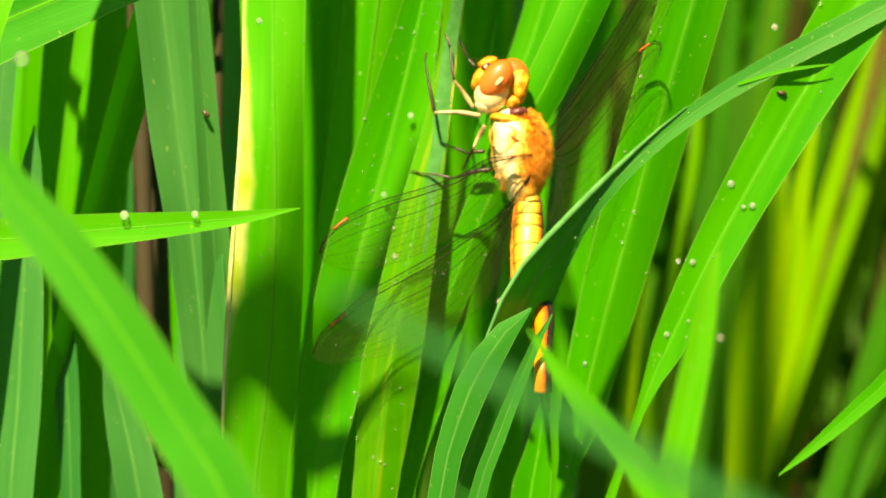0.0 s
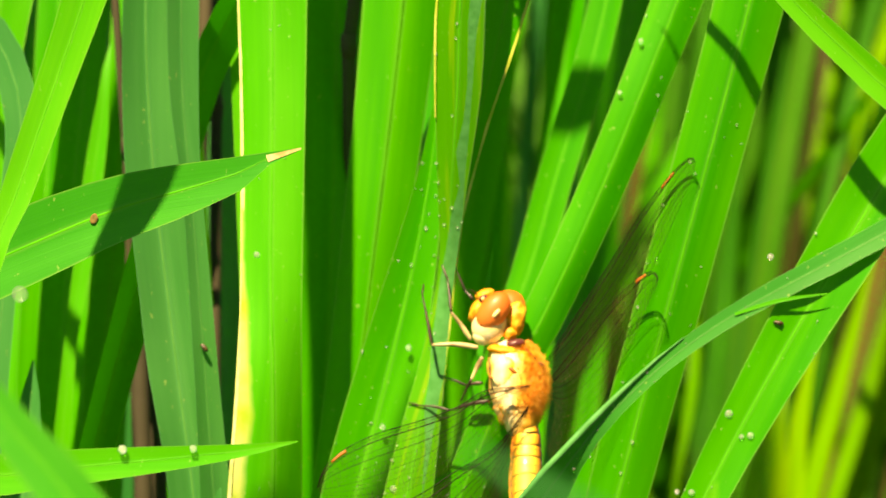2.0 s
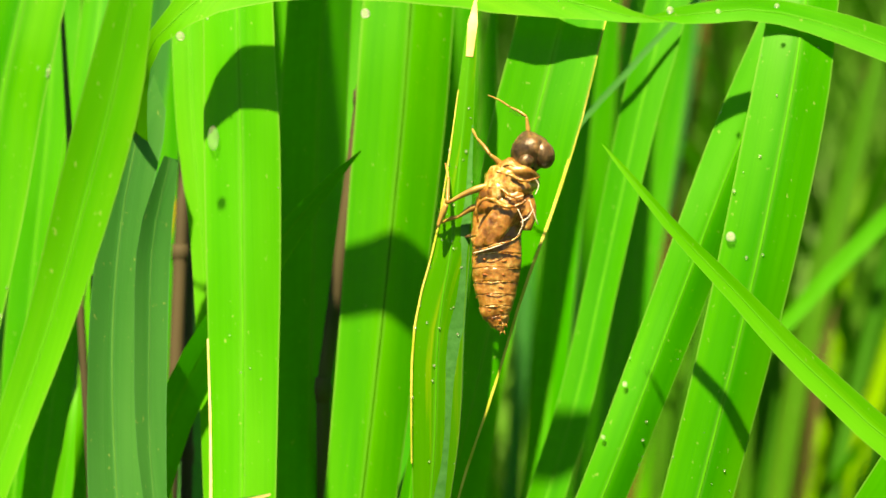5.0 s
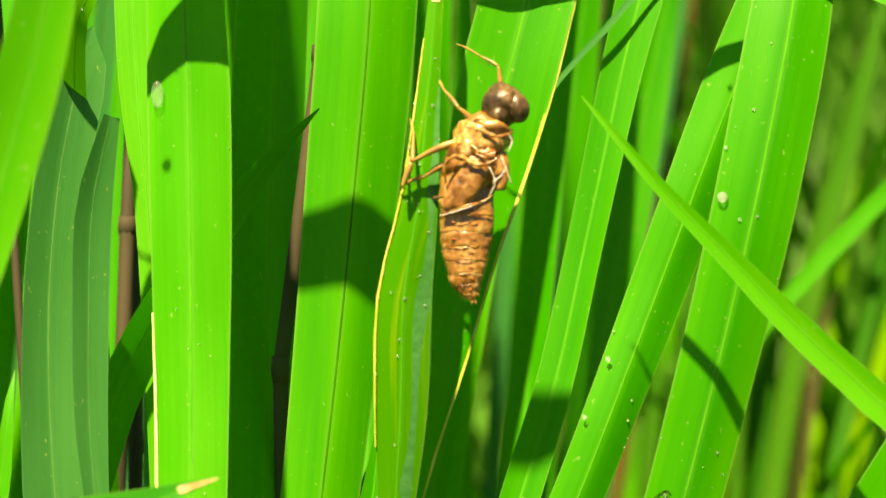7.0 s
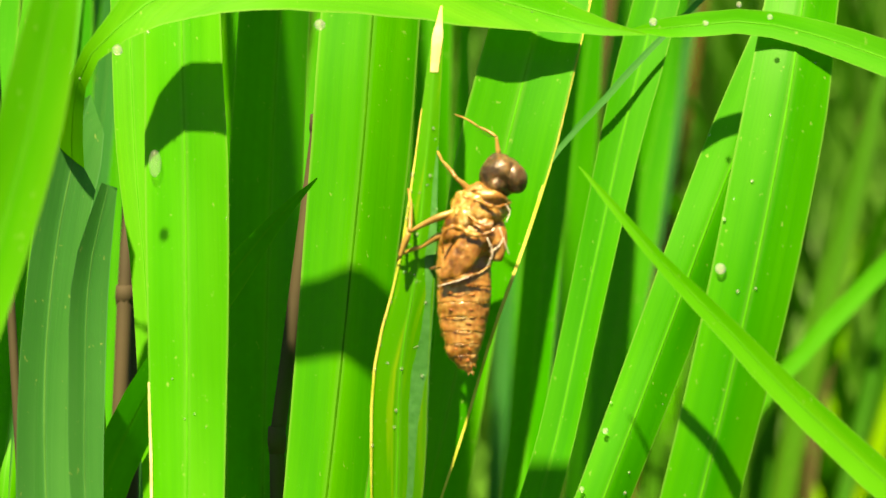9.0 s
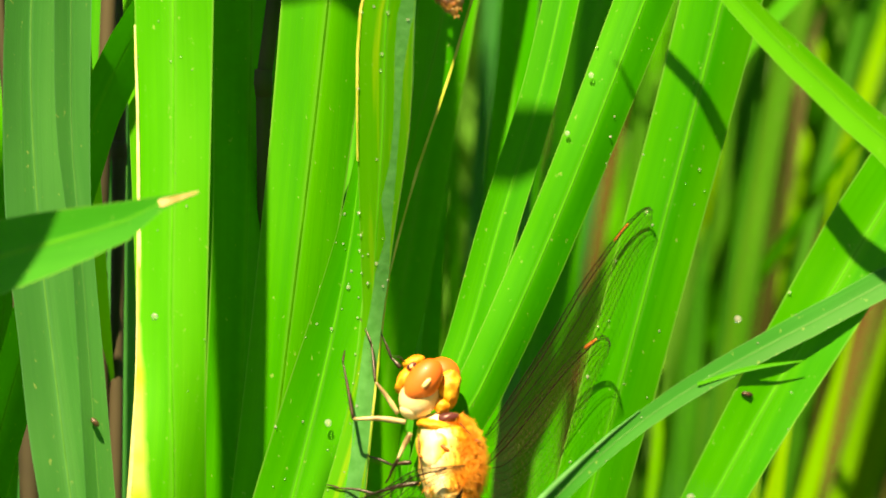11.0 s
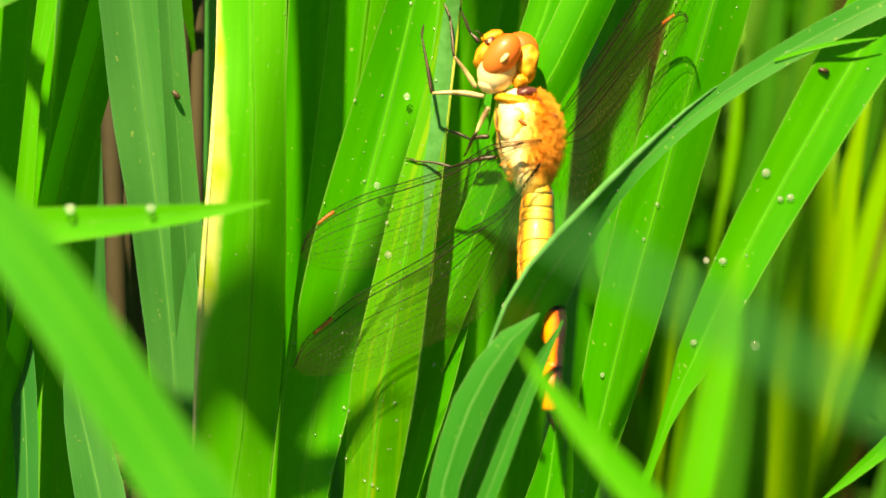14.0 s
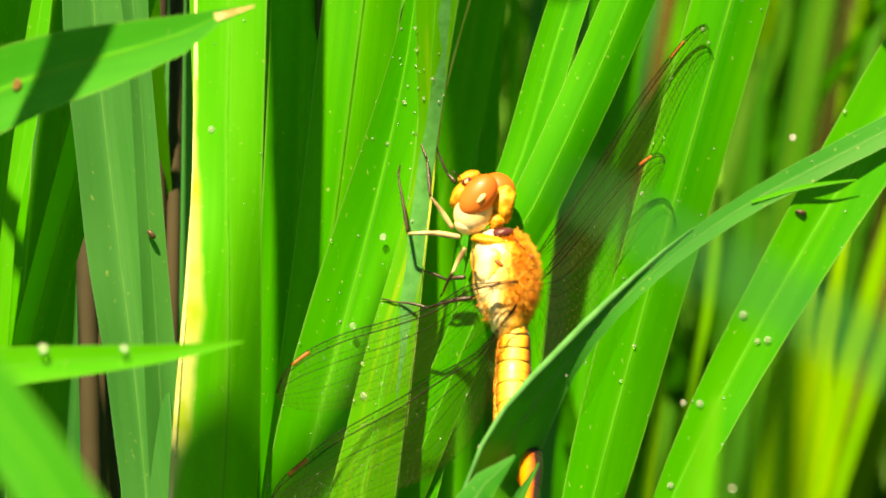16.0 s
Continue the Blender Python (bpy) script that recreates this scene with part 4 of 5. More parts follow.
    for k, (i, j) in enumerate(zip(cuts, cuts[1:])):
        shape = [girth[q] * (0.975 + 0.03 * math.sin(math.pi * (q - i) / (j - i))) for q in range(i, j + 1)]
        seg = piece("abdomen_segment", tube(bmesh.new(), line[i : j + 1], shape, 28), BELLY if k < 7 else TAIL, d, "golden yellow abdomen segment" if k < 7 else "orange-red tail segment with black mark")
        c, r = Vector(line[j]), girth[j] * 0.99
        if k < 7:
            tube_ring(seg, c, Vector(line[min(j + 1, 120)] - line[j - 1]).normalized(), r, 0.055)
        if 1 < k < 7:
            q = (i + j) // 2
            tube_ring(seg, Vector(line[q]), Vector(line[q + 1] - line[q - 1]).normalized(), girth[q] * 1.002, 0.03)
    for sign in (-1, 1):
        edge = [Vector(line[q]) + Vector((sign * girth[q] * 0.97, -0.35, 0)) for q in range(3, 42, 3)]
        piece("side_line", tube(bmesh.new(), edge, 0.085, 6), BLACK, d, "dark line along the abdomen's side")
    bm = bmesh.new()
    for k in range(260):
        q = int(rnd.uniform(2, 36))
        p = Vector(line[q]) + Vector((-girth[q] * rnd.uniform(0.82, 1.05), rnd.uniform(-1.0, 0.4), 0))
        tube(bm, [p, p + Vector((rnd.uniform(-0.25, 0.1), rnd.uniform(-0.2, 0.1), -0.7)), p + Vector((rnd.uniform(-0.2, 0.15), 0, -rnd.uniform(1.0, 1.9)))], [0.035, 0.03, 0.006], 3)
    tagged(piece("fringe", bm, HAIR, d, "rusty fringe of hair"), kind="stuff")
    for off in (-0.25, 0.25):
        p = Vector(line[101]) + Vector((off, 0, 0))
        piece("tail_clasper", tube(bmesh.new(), [p, p + Vector((off * 0.5 + 0.25, 0, -1.5)), p + Vector((0.55 + off * 0.2, 0, -3.0))], [0.32, 0.3, 0.06], 8), BLACK, d, "dark tail clasper")
    wing(d, "forewing", [(18.60, -5.30, -21.90), (15.62, -5.50, -22.20), (12.90, -5.10, -22.62), (9.38, -5.00, -24.70), (4.81, -6.00, -26.30), (0.45, -7.00, -27.62), (-2.23, -7.60, -28.80), (-4.37, -8.00, -30.10), (-6.23, -8.40, -32.08), (-6.96, -8.50, -34.25)], [(18.30, -5.10, -23.50), (16.45, -5.00, -25.20), (14.95, -4.50, -27.32), (10.20, -4.40, -31.44), (4.81, -5.60, -34.06), (0.79, -6.60, -35.58), (-1.88, -7.20, -36.06), (-4.68, -8.00, -35.80), (-6.29, -8.30, -35.13), (-6.96, -8.50, -34.25)], "clear netted left forewing", 1)
    wing(d, "hindwing", [(18.40, -4.90, -24.30), (14.26, -4.20, -29.37), (9.64, -4.00, -32.12), (6.12, -4.60, -34.47), (1.52, -5.20, -37.08), (-1.71, -5.80, -39.07), (-4.80, -6.30, -41.74), (-6.89, -6.60, -43.79), (-7.95, -6.80, -46.51)], [(17.80, -4.20, -26.90), (15.95, -3.00, -33.32), (13.06, -3.40, -39.50), (9.08, -4.20, -42.79), (4.82, -5.00, -44.71), (0.77, -5.60, -46.36), (-3.28, -6.20, -47.11), (-6.32, -6.60, -47.32), (-7.95, -6.80, -46.51)], "clear netted left hindwing", 2)
    wing(d, "forewing", [(19.93, 1.20, -19.30), (23.58, 0.21, -13.96), (27.58, -0.52, -7.90), (30.95, -1.17, -2.48), (34.00, -1.79, 1.66), (35.83, -2.37, 3.90), (37.22, -2.93, 5.18), (38.19, -3.47, 5.73), (38.67, -4.00, 5.00)], [(20.05, 1.20, -21.75), (24.49, 0.21, -20.56), (28.66, -0.52, -15.73), (31.84, -1.17, -10.29), (34.29, -1.79, -5.77), (36.24, -2.37, -1.26), (37.82, -2.93, 2.31), (38.55, -3.47, 3.96), (38.67, -4.00, 5.00)], "clear netted right forewing seen edge-on", 3)
    wing(d, "hindwing", [(19.81, 1.20, -22.36), (22.66, 0.21, -18.73), (25.74, -0.52, -14.99), (28.50, -1.17, -11.79), (30.63, -1.79, -9.71), (32.17, -2.37, -8.54), (33.19, -2.93, -8.10), (33.87, -3.47, -8.49), (34.05, -4.00, -9.38)], [(19.80, 1.20, -24.82), (20.81, 0.21, -30.94), (23.88, -0.52, -29.72), (26.95, -1.17, -24.27), (29.40, -1.79, -19.43), (31.24, -2.37, -15.82), (32.77, -2.93, -12.21), (33.68, -3.47, -10.43), (34.05, -4.00, -9.38)], "clear netted right hindwing seen edge-on", 4)
    pale, dark = (LEG, BLACK, BLACK), (BLACK, BLACK, BLACK)
    leg(d, [(12.09, -2.40, -17.22), (6.45, -2.20, -16.88), (5.22, -0.60, -10.61), (5.34, 0.60, -9.30)], 0.30, pale)
    leg(d, [(11.23, -1.60, -16.30), (8.84, -2.20, -12.89), (8.32, -0.60, -8.68), (6.98, 0.80, -5.83)], 0.28, (LEG, BLACK, BLACK))
    leg(d, [(11.39, 0.20, -11.25), (10.41, 0.50, -10.20), (9.27, 0.80, -7.49), (8.83, 1.20, -5.66)], 0.24, dark)
    leg(d, [(12.66, -2.60, -18.39), (11.31, -2.80, -21.14), (10.16, -1.60, -23.31), (9.85, -1.00, -23.71)], 0.28, pale)
    leg(d, [(12.52, 0.60, -21.45), (10.44, 0.80, -21.73), (7.93, 1.00, -20.76), (6.65, 1.40, -18.95)], 0.24, dark)
    leg(d, [(13.44, -1.20, -23.70), (8.59, -0.60, -24.81), (4.74, 0.20, -24.18), (3.31, 0.80, -23.82)], 0.24, dark)


def tube_ring(parent, c, axis, r, thick=0.1):
    a = axis.cross(Vector((0.2, 1, 0.1))).normalized()
    b = axis.cross(a)
    line = [c + (a * math.cos(k * math.pi / 12) + b * math.sin(k * math.pi / 12)) * r for k in range(25)]
    piece("dark_ring", tube(bmesh.new(), line, thick, 5), BLACK, parent)


dragonfly()


# ---- shed skin ----
def shed_skin():
    e = hub("shed_skin", (17.85, -13.00, 39.12), "empty brown dragonfly larva skin hanging on a rice leaf", "shed skin")
    bm = blob((21.50, -14.00, 45.75), (2.25, 2.2, 2.4), (0, 24, 0), 40, 30)
    for v in bm.verts:
        v.co += v.normal * (0.3 * noise.noise(v.co * 0.7) + 0.12 * noise.noise(v.co * 2.2))
    head = piece("head", bm, HUSK_DARK, e, "dark brown hollow head")
    piece("eye", blob((23.05, -14.70, 45.35), (1.35, 1.4, 1.7), (0, -18, 0)), HUSK_DARK, head, "blackish eye cap")
    piece("eye", blob((21.16, -15.40, 44.43), (0.95, 1.0, 0.95)), HUSK_DARK, head, "blackish eye cap")
    for name, c, s, turn, mat in (("collar", (20.22, -14.00, 43.39), (2.6, 2.2, 1.2), (0, 25, 0), HUSK), ("thorax", (19.23, -13.60, 42.15), (3.1, 2.6, 2.3), (0, 15, 0), HUSK_PALE), ("chest_plate", (17.68, -14.20, 40.84), (2.0, 2.0, 1.7), (0, -30, 0), HUSK_PALE), ("thorax", (18.47, -13.40, 39.27), (3.3, 2.5, 2.6), (0, 8, 0), HUSK)):
        bm = blob(c, s, turn)
        for v in bm.verts:
            v.co += v.normal * (0.5 * noise.noise(v.co * 0.8) + 0.25 * noise.noise(v.co * 2.1))
        piece(name, bm, mat, e)
    for p, q, r, y in (((20.24, -15.40, 40.91), (16.49, -15.60, 34.53), 1.25, 0.5), ((21.28, -14.60, 40.69), (21.11, -14.40, 36.48), 0.95, 0.5), ((18.69, -15.80, 39.47), (15.28, -15.20, 34.38), 0.9, 0.4)):
        p, q = Vector(p), Vector(q)
        line = [p + (q - p) * i / 12 for i in range(13)]
        bm = tube(bmesh.new(), line, [r * (0.35 + 0.75 * math.sin(math.pi * (0.12 + 0.8 * i / 12))) for i in range(13)], 12)
        for v in bm.verts:
            v.co.y = p.y + (v.co.y - p.y) * y
        piece("wing_pad", bm, HUSK, e, "flat brown wing pad")
    rows = [(17.88, -13.20, 38.71), (17.59, -13.20, 36.60), (17.50, -13.20, 35.27), (17.51, -13.20, 33.95), (17.46, -13.20, 31.32), (17.38, -13.20, 28.69), (17.41, -13.20, 27.11), (17.66, -13.20, 26.05), (18.19, -13.20, 24.89)]
    half = [2.99, 2.86, 2.83, 2.83, 2.71, 2.13, 1.58, 1.08, 0.13]
    line = spline([(*p, w) for p, w in zip(rows, half)], 96)
    cuts = [0, 20, 33, 45, 56, 66, 75, 83, 90, 96]
    rnd = random.Random(23)
    for i, j in zip(cuts, cuts[1:]):
        bm = tube(bmesh.new(), [r[:3] for r in line[i : j + 1]], [float(line[q][3]) * (1 - 0.035 * (q == i) + 0.012 * (q == j)) for q in range(i, j + 1)], 30)
        for v in bm.verts:
            v.co.y = -13.2 + (v.co.y + 13.2) * 0.6
        rough_up(bm, (0.28, 0.55), (0.10, 2.0))
        if i > 40:
            for sign in (-1, 1):
                c = Vector(line[j][:3]) + Vector((sign * line[j][3] * 0.93, 0, 0.1))
                tube(bm, [c, c + Vector((sign * 0.20, 0, -0.5))], [0.14, 0.02], 5)
        seg = piece("abdomen_segment", bm, HUSK, e, "wrinkled brown abdomen segment")
        # paired dark scars and a torn pale rim
        if i > 18:
            q = (i + j) // 2
            c, w = Vector(line[q][:3]), line[q][3]
            for sign in ((-0.42, 0.34) if i % 2 else (0.30,)):
                piece("dark_scar", rough_up(blob(c + Vector((sign * w + rnd.uniform(-0.2, 0.2), -0.57 * w, rnd.uniform(-0.2, 0.2))), (0.30 * w / 2.5, 0.10, 0.13), (0, rnd.uniform(-30, 30), 0), 12, 8), (0.1, 2.5)), RUST, seg, "dark scar")
            c, w = Vector(line[i][:3]), line[i][3]
            rim = [c + Vector((w * math.sin(a) * 1.0, -0.61 * w * math.cos(a), -0.12 * math.cos(a) + 0.05 * math.sin(5 * a + i))) for a in np.linspace(-1.3, 1.3, 15)]
            piece("segment_rim", tube(bmesh.new(), rim, [0.05 + 0.03 * math.sin(3.1 * k + i) for k in range(15)], 5), HUSK_PALE, seg, "pale torn rim")
    for p, q in (((16.09, -13.20, 27.40), (15.92, -13.00, 26.33)), ((17.76, -13.60, 26.38), (18.29, -13.00, 24.87)), ((18.74, -13.20, 27.08), (18.71, -13.00, 25.67))):
        piece("spine", tube(bmesh.new(), [p, q], [0.32, 0.03], 6), HUSK, e, "pointed tail spine")
    # crumpled folds of the split back and wing cases
    for pts, r in ((((15.50, -15.40, 37.28), (15.36, -15.90, 38.77), (16.09, -16.20, 39.80), (17.27, -16.50, 39.80), (18.55, -16.60, 38.96), (20.23, -16.50, 39.08), (21.39, -16.20, 40.03)), 0.30), (((16.73, -15.80, 41.40), (18.30, -16.30, 41.00), (19.34, -16.60, 40.13), (20.88, -16.40, 39.74)), 0.24), (((17.65, -15.60, 43.27), (19.09, -16.10, 42.74), (20.90, -16.20, 41.97), (22.70, -15.60, 42.50)), 0.28), (((14.80, -15.00, 34.52), (15.86, -15.50, 34.20), (17.69, -15.80, 34.66), (19.25, -15.70, 35.04), (20.41, -15.40, 35.86)), 0.15), (((18.04, -15.60, 43.79), (19.36, -15.90, 43.97), (20.65, -16.10, 42.97)), 0.22)):
        piece("shell_fold", rough_up(tube(bmesh.new(), spline(pts, 24), [r * (0.25 + 0.45 * math.sin(math.pi * (k + 1) / 26)) * (1 + 0.4 * math.sin(2.3 * k)) for k in range(25)], 10), (0.10, 1.6)), HUSK_PALE, e, "pale crumpled fold")
    pale = (HUSK_LEG, HUSK_LEG, HUSK_LEG)
    leg(e, [(21.37, -14.40, 47.81), (21.17, -14.80, 49.81), (19.24, -14.20, 51.09), (16.65, -12.60, 52.87)], 0.26, pale)
    leg(e, [(18.32, -14.40, 44.08), (16.92, -14.80, 45.37), (15.32, -13.60, 47.62), (14.34, -11.80, 49.64)], 0.34, pale)
    leg(e, [(16.88, -14.80, 41.83), (11.95, -14.60, 39.78), (12.00, -13.20, 42.87), (11.55, -11.40, 45.09)], 0.36, pale)
    leg(e, [(11.82, -14.60, 39.66), (10.81, -14.00, 37.12), (11.34, -12.60, 39.57), (11.65, -11.60, 41.36)], 0.34, pale)
    leg(e, [(15.48, -13.60, 39.66), (13.18, -13.40, 38.40), (10.98, -12.80, 37.71), (10.44, -12.00, 37.14)], 0.34, pale)
    leg(e, [(14.92, -12.60, 36.20), (13.91, -11.80, 36.25), (13.28, -11.20, 37.11), (12.77, -10.60, 37.48)], 0.26, (HUSK_DARK, HUSK_DARK, HUSK_DARK))
    for pts in (((21.45, -16.20, 39.76), (21.90, -16.00, 38.46), (22.40, -15.40, 36.99)), ((21.91, -16.10, 38.68), (21.31, -16.20, 37.70), (20.47, -16.30, 37.10)), ((20.15, -16.60, 38.62), (20.71, -16.40, 37.07), (20.09, -16.00, 35.59)), ((14.91, -15.20, 33.78), (17.04, -16.00, 34.20), (18.64, -15.80, 34.81)), ((18.49, -16.20, 40.79), (19.56, -16.30, 40.02), (20.74, -16.00, 40.30)), ((22.07, -15.80, 42.37), (22.53, -15.60, 41.56), (22.15, -15.60, 40.47))):
        piece("white_thread", tube(bmesh.new(), spline(pts, 12), 0.058, 6), THREAD, e, "torn white breathing thread")


shed_skin()


# ---- withered margins ----
EDGE_SIDE = -1
margin(edged, ob_frames[edged.name], 205, 300, 0.34, BLEACHED, "withered_edge", "withered cream-yellow leaf edge", EDGE_SIDE, -14)
margin(margin_leaf, ob_frames[margin_leaf.name], 60, 230, 0.28, DRY, "yellow_margin", "bright yellow leaf margin", -EDGE_SIDE, 8)
margin(perch, ob_frames[perch.name], 9, 60, 0.16, DRY, "yellow_margin", "yellow leaf margin", EDGE_SIDE, -16)
margin(perch, ob_frames[perch.name], 0, 11, None, STRAW_PALE, "dry_tip", "bleached cream leaf tip", 1, -16)
margin(perch, ob_frames[perch.name], 14, 125, 2.5, GREY_BAND, "grey_band", "grey-green downy band along the leaf", -EDGE_SIDE, -16)
margin(lower, ob_frames[lower.name], 82, 135, 1.1, DRY, "withered_edge", "bleached cream leaf edge", EDGE_SIDE, 12)


# ---- dew ----
def water(name, share):
    """A clear bead: bends what lies behind it and mirrors the sun; part of the light goes straight through. Its white
    diffuse share stands in for bright glints.
    """
    m, nodes, links, bsdf = material(name)
    bsdf.inputs["Base Color"].default_value = (0.97, 1.0, 0.97, 1)
    bsdf.inputs["Roughness"].default_value = 0.1
    bsdf.inputs["IOR"].default_value = 1.33
    bsdf.inputs["Transmission Weight"].default_value = 0.77
    clear = nodes.new("ShaderNodeBsdfTransparent")
    both = nodes.new("ShaderNodeMixShader")
    both.inputs[0].default_value = share
    links.new(clear.outputs[0], both.inputs[1])
    links.new(bsdf.outputs[0], both.inputs[2])
    links.new(both.outputs[0], nodes["Material Output"].inputs[0])
    return m


WATER, CLEAR = water("water", 0.6), water("clear water", 0.22)
bm = bmesh.new()
bmesh.ops.create_uvsphere(bm, u_segments=18, v_segments=12, radius=0.001)
for v in bm.verts:
    v.co.y *= 0.75
    v.co += v.co * 0.05 * noise.noise(v.co * 900)
smooth(bm)
bead = bpy.data.meshes.new("dew_drop")
bm.to_mesh(bead)
bm.free()
bead.materials.append(WATER)
large_bead = bead.copy()
large_bead.materials[0] = CLEAR


def drop(x, y, z, r, tall=1.0):
    ob = new("dew_drop", bead if r < 0.75 else large_bead)
    r *= 0.8
    ob.matrix_world = Matrix.Translation(FRAME @ Vector((x, y, z))) @ TURN @ Matrix.Diagonal((r, r, r * tall, 1))
    return tagged(ob, "clear round dew drop on a rice leaf", "dew drop", "dew drops")


for (x, y, z), r in (((-34.68, -56.00, -13.30), 1.15), ((-23.99, -52.60, -30.02), 0.62), ((-16.31, -52.60, -29.93), 0.5), ((14.87, -7.40, -39.78), 0.62), ((42.36, -4.75, -25.49), 0.72), ((45.01, -4.75, -28.12), 0.55), ((43.93, -4.75, -28.26), 0.42), ((37.87, -4.75, -34.94), 0.55), ((36.11, -4.75, -34.81), 0.42), ((34.79, -4.75, -43.64), 0.5), ((33.11, -4.75, -47.32), 0.45), ((41.64, 20.00, -44.51), 0.75), ((1.59, 1.40, -34.41), 0.65), ((5.86, 7.40, -46.40), 0.65), ((27.21, 6.40, -36.05), 0.34), ((28.19, 6.40, -36.04), 0.34)):
    drop(x, y, z, r)
for (x, y, z), r in (((3.10, 5.60, -16.92), 0.5), ((20.06, 10.40, -8.73), 0.42), ((-0.14, 5.40, -26.73), 0.5), ((47.52, -6.60, -6.69), 0.5), ((-14.71, -3.60, -5.86), 0.6), ((44.77, -5.40, 37.01), 0.72), ((32.11, 2.60, 20.73), 0.4), ((29.47, 2.60, 14.36), 0.36), ((2.64, -17.60, 61.69), 0.72), ((-18.94, -17.40, 59.37), 0.7), ((37.99, -7.60, 63.89), 0.55), ((47.31, -7.50, 65.70), 0.38), ((50.62, -7.50, 64.23), 0.38), ((43.66, -7.50, 63.65), 0.38)):
    drop(x, y, z, r)
drop(*(-16.61, -4.00, 49.94), 0.9, 2.1)
rng = random.Random(11)
scattered = 0
tiny = []
for ob, count, first, last, small, big in ((perch, 190, 14, 190, 0.08, 0.26), (dewy, 52, 90, 250, 0.10, 0.34), (slanting, 40, 60, 230, 0.09, 0.28), (beside, 14, 22, 70, 0.09, 0.24), (edged, 30, 190, 300, 0.07, 0.2), (specked, 16, 70, 185, 0.12, 0.32), (arch, 24, 70, 140, 0.10, 0.22), (left_dewy, 46, 150, 240, 0.2, 0.42), (lower, 90, 10, 130, 0.08, 0.32), (top_leaf, 8, 10, 70, 0.15, 0.3)):
    far, stations = 0.0, []
    frames = ob_frames[ob.name]
    for a, b in zip(frames, frames[1:]):
        if first < far < last:
            stations.append(a)
        far += (b[0] - a[0]).length
    for k in range(count):
        c, d, side, face, half = rng.choice(stations)
        s = rng.choice((rng.uniform(-0.9, 0.9), rng.choice((-0.95, 0.95))))
        r = rng.uniform(small, big) * rng.uniform(0.6, 1.0)
        p = c + side * half * s + d * rng.uniform(-2, 2) + face * (ob_fold[ob.name] * half * (1 - abs(s) ** 1.3) - 0.3 * r)
        tall = rng.uniform(0.9, 1.25)
        if r > 0.13 and scattered < 240:
            drop(*p, r, tall)
            scattered += 1
        else:
            tiny.append((p, r, tall))


def dew(beads):
    """The beads too small to pick apart, in one mesh."""
    ball = [(math.cos(a) * math.cos(b), 0.75 * math.sin(a) * math.cos(b), math.sin(b)) for b in np.linspace(-1.4, 1.4, 6) for a in np.linspace(0, 2 * math.pi, 8, endpoint=False)]
    verts, faces = [], []
    for p, r, tall in beads:
        first = len(verts)
        verts += [FRAME @ (p + Vector((x * r, y * r, z * r * tall)) * 0.8) for x, y, z in ball]
        faces += [(first + 8 * i + k, first + 8 * i + (k + 1) % 8, first + 8 * i + 8 + (k + 1) % 8, first + 8 * i + 8 + k) for i in range(5) for k in range(8)]
        faces += [tuple(first + k for k in range(7, -1, -1)), tuple(first + 40 + k for k in range(8))]
    me = bpy.data.meshes.new("dew")
    me.from_pydata(verts, [], faces)
    me.polygons.foreach_set("use_smooth", [True] * len(faces))
    me.materials.append(WATER)
    return tagged(new("dew", me), "fine dew beads strewn over the rice leaves", "dew", kind="stuff")


# beads caught on the netted wings
for corners, count in ((((14.0, -4.3, -31.0), (-5.5, -6.7, -43.5), (12.5, -3.8, -38.5), (-6.0, -6.9, -46.8)), 20), (((10.0, -5.1, -25.0), (-5.0, -8.4, -31.5), (10.0, -4.7, -31.0), (-5.5, -8.4, -35.0)), 10)):
    a, b, c, d = (Vector(p) for p in corners)
    for k in range(count):
        u, v = rng.random(), rng.random()
        tiny.append(((a * (1 - u) + b * u) * (1 - v) + (c * (1 - u) + d * u) * v + Vector((0, -0.15, 0)), rng.uniform(0.04, 0.10), 1.0))
dew(tiny)

# a rusty blight spot on the sideways blade
SPOT = plain("blight spot", (0.11, 0.045, 0.014), (0.16, 0.11, 0.02), 0.8, 1500)
part("blight_spot", rough_up(blob((-29.19, -39.80, -4.00), (0.42, 0.12, 0.6), (0, 20, 0), 24, 14), (0.06, 1.6), (0.04, 5.0)), SPOT, sideways, "rusty brown blight spot")

# small snail-brown specks that cling to the leaves
for p, turn in (((-21.46, -1.60, -17.05), 20), ((48.47, -4.95, -14.55), -20)):
    bm = blob(p, (0.62, 0.35, 0.32), (0, turn + 30, 0), 12, 8)
    for v in bm.verts:
        v.co += v.normal * 0.12 * noise.noise(v.co * 3)
    thing("seed_husk", bm, HUSK_DARK, "tiny brown husk stuck to a leaf edge", "husk")

# ---- plants behind ----
rng = random.Random(7)
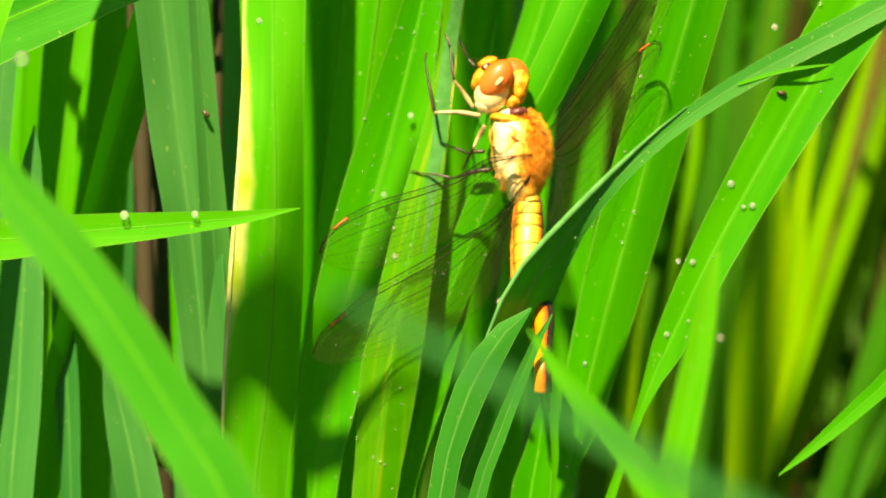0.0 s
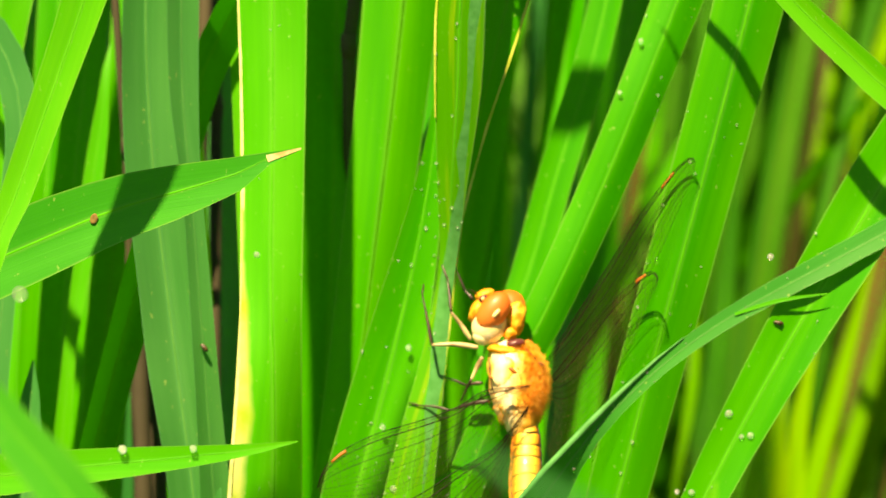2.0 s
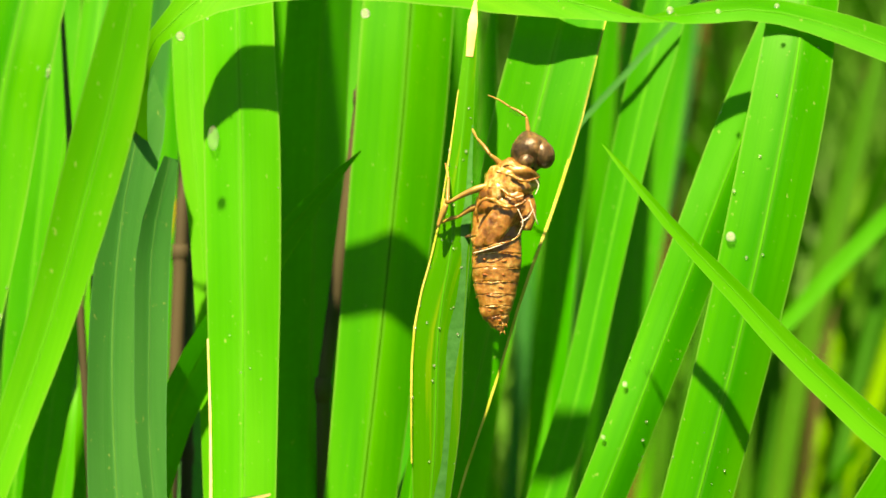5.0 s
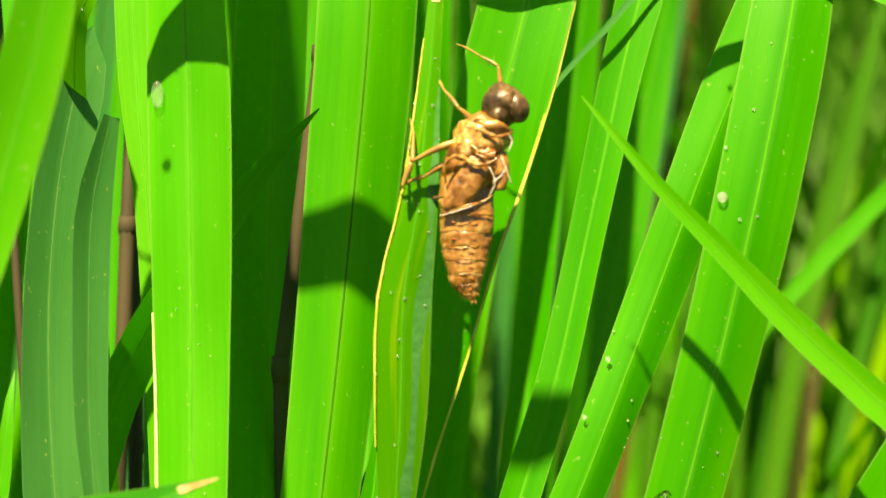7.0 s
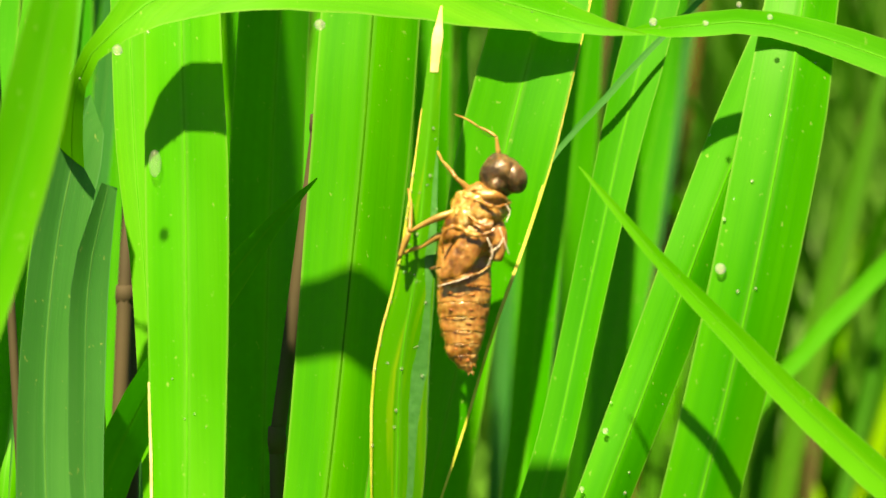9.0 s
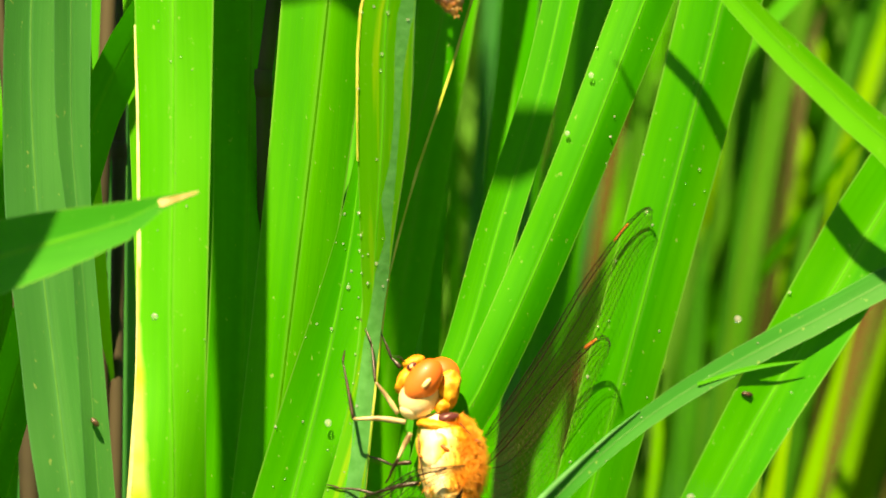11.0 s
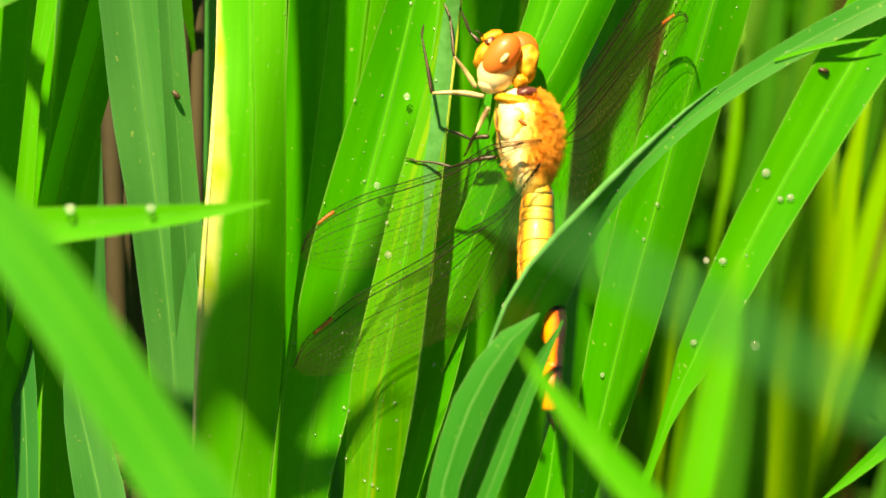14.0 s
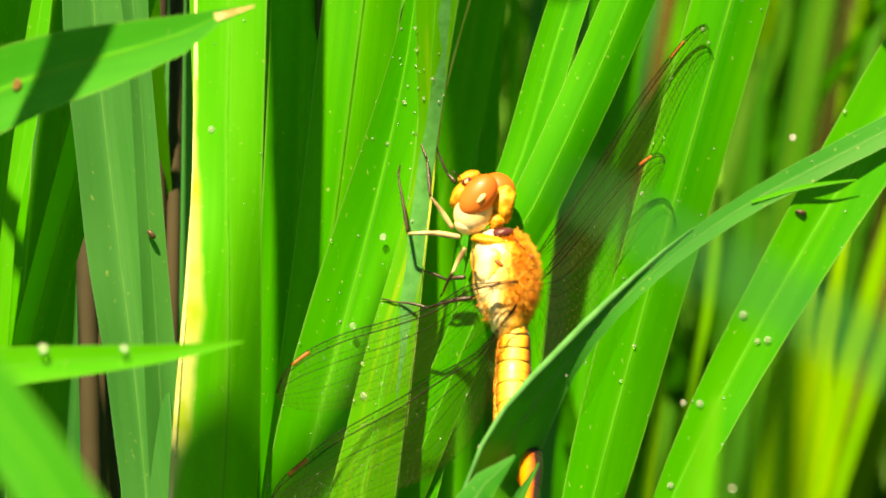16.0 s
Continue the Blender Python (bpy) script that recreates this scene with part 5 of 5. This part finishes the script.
for k in range(150):
    x = rng.uniform(-100, 130)
    y = rng.uniform(290, 480) if x > 25 else rng.uniform(80, 300)
    lean = (0.06 + 0.28 * max(0.0, x) / 90) + rng.uniform(-0.10, 0.10)
    top = rng.uniform(90, 330) if x < 35 else rng.uniform(10, 150)
    wide = rng.uniform(2.2, 7.5)
    rows = [(x + lean * (top - z) * -1.0 + lean * 150, y + rng.uniform(-3, 3) + 0.15 * (top - z) * rng.uniform(-0.3, 0.3), z, wide * min(1.0, 0.15 + (top - z) / 60)) for z in (top, top - 50, top - 130, top - 240)]
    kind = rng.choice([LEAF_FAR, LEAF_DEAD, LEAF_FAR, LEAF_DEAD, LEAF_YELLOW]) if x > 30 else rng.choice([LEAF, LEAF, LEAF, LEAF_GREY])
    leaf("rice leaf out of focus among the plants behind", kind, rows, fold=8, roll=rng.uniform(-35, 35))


STALK = plain("dead stalk", (0.058, 0.048, 0.022), (0.030, 0.026, 0.011), 0.8, 60)
for a, b, wide in (((-2.12, 20.00, 48.70), (-5.51, 20.00, 22.63), 0.95), ((-37.22, 26.00, 36.41), (-35.24, 26.00, 10.05), 0.55), ((-27.14, 45.00, 32.07), (-28.04, 45.00, 2.49), 1.0), ((-33.71, 42.00, -22.78), (-32.93, 46.00, -60.97), 1.6), ((-26.39, 50.00, 2.12), (-26.60, 50.00, -38.00), 0.9), ((-34.33, 33.00, -19.75), (-33.02, 33.00, -59.26), 1.25)):
    a, b = Vector(a), Vector(b)
    rows = [a + (a - b) * 1.5, a + (a - b) * 0.4, a, b]
    while height(rows[-1]) > 0.05:
        rows.append(rows[-1] + DOWN * 60 + Vector((rng.uniform(-3, 3), 0, 0)))
    rows.append(rows[-1] + DOWN * 70)
    stalk = thing("dead_stalk", tube(bmesh.new(), rows, [wide * 0.5] + [wide] * (len(rows) - 1), 8), STALK, "brown dead rice stalk among the green leaves", "stalk", "dead stalks")
    for i in range(1, len(rows) - 1, 2):
        part("node", tube(bmesh.new(), [rows[i] - DOWN * 1.5, rows[i], rows[i] + DOWN * 1.5], [wide * 1.03, wide * 1.2, wide * 1.03], 10), STALK, stalk, "swollen stalk joint")


def field():
    """The rest of the field: hills of blades in planted rows, all in one mesh."""
    verts, faces = [], []
    rnd = random.Random(3)
    hills = [(0.19 * i + rnd.uniform(-0.04, 0.04), 0.19 * k + rnd.uniform(-0.04, 0.04), 15) for i in range(-24, 25) for k in range(-20, 34)]
    hills += [(rnd.uniform(-1.0, 1.0), rnd.uniform(0.36, 1.7), 24) for k in range(190)]
    for hx, hy, count in hills:
        if (abs(hx) < 0.5 and -0.95 < hy < 0.33) or hx * hx + (hy - 1) ** 2 > rnd.uniform(15, 22):
            continue
        high = rnd.uniform(0.75, 1.0)
        for k in range(count):
            a, b = rnd.uniform(0, 2 * math.pi), rnd.uniform(0, 2 * math.pi)
            x, y = hx + 0.035 * math.cos(b), hy + 0.035 * math.sin(b)
            tall = high * rnd.uniform(0.5, 0.9)
            bend, wide = rnd.uniform(0.04, 0.32), rnd.uniform(0.003, 0.006)
            first = len(verts)
            for i in range(6):
                s = i / 5
                cx, cy = x + math.cos(a) * bend * s * s, y + math.sin(a) * bend * s * s
                w = wide * (1 - s**3) + 0.0003
                for sign in (-1, 1):
                    verts.append((cx - sign * w * math.sin(a), cy + sign * w * math.cos(a), tall * (s - 0.9 * bend * s * s)))
            for i in range(5):
                q = first + 2 * i
                faces.append((q, q + 1, q + 3, q + 2))
    me = bpy.data.meshes.new("rice_field")
    me.from_pydata(verts, [], faces)
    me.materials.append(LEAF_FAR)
    return tagged(new("rice_field", me), "dense green rice plants of the field behind", "rice plants", kind="stuff")


field()


def motions():
    walk(near_leaf, [(t, TURN @ pose(x / 1000, 0, z / 1000) @ TURN.inverted()) for t, x, z in ((0, -1.08, -0.14), (4.2, -1.06, -0.09), (8.2, 1.72, 0.13), (12.5, 2.8, 0.22), (13.5, 3.33, 0.21), (14.5, 3.77, 0.21), (16, 2.97, 0.22))])
    walk(near_blade, [
        (0, pose(-0.0065, -0.0016, -0.0047)),
        (0.5, pose(-0.0056, -0.0020, -0.0059)),
        (0.9, pose(-0.0030, -0.0012, -0.0034)),
        (1.2, pose(-0.0019, -0.0010, -0.0029)),
        (1.5, pose(-0.0004, -0.0000, -0.0001)),
        (2, pose(0.0003, -0.0004, -0.0012)),
        (2.5, pose(0.0010, -0.0007, -0.0020)),
        (4.2, pose(0.0041, -0.0009, -0.0025)),
        (8.2, pose(0.0108, 0.0003, 0.0009)),
        (10.3, pose(0.0118, -0.0000, -0.0001)),
        (11, pose(0.0134, -0.0001, -0.0002)),
        (12, pose(0.0130, 0.0002, 0.0005)),
        (12.5, pose(0.0121, 0.0004, 0.0011)),
        (13, pose(0.0102, 0.0010, 0.0029)),
        (13.4, pose(0.0088, 0.0009, 0.0027)),
        (13.8, pose(0.0066, 0.0001, 0.0004)),
        (14.2, pose(0.0029, -0.0003, -0.0008)),
        (14.6, pose(0.0004, 0.0003, 0.0010)),
        (15, pose(0.0039, 0.0007, 0.0021)),
        (15.4, pose(0.0049, 0.0012, 0.0035)),
        (15.7, pose(0.0068, 0.0020, 0.0057)),
        (16, pose(0.0085, 0.0016, 0.0045)),
    ])


motions()
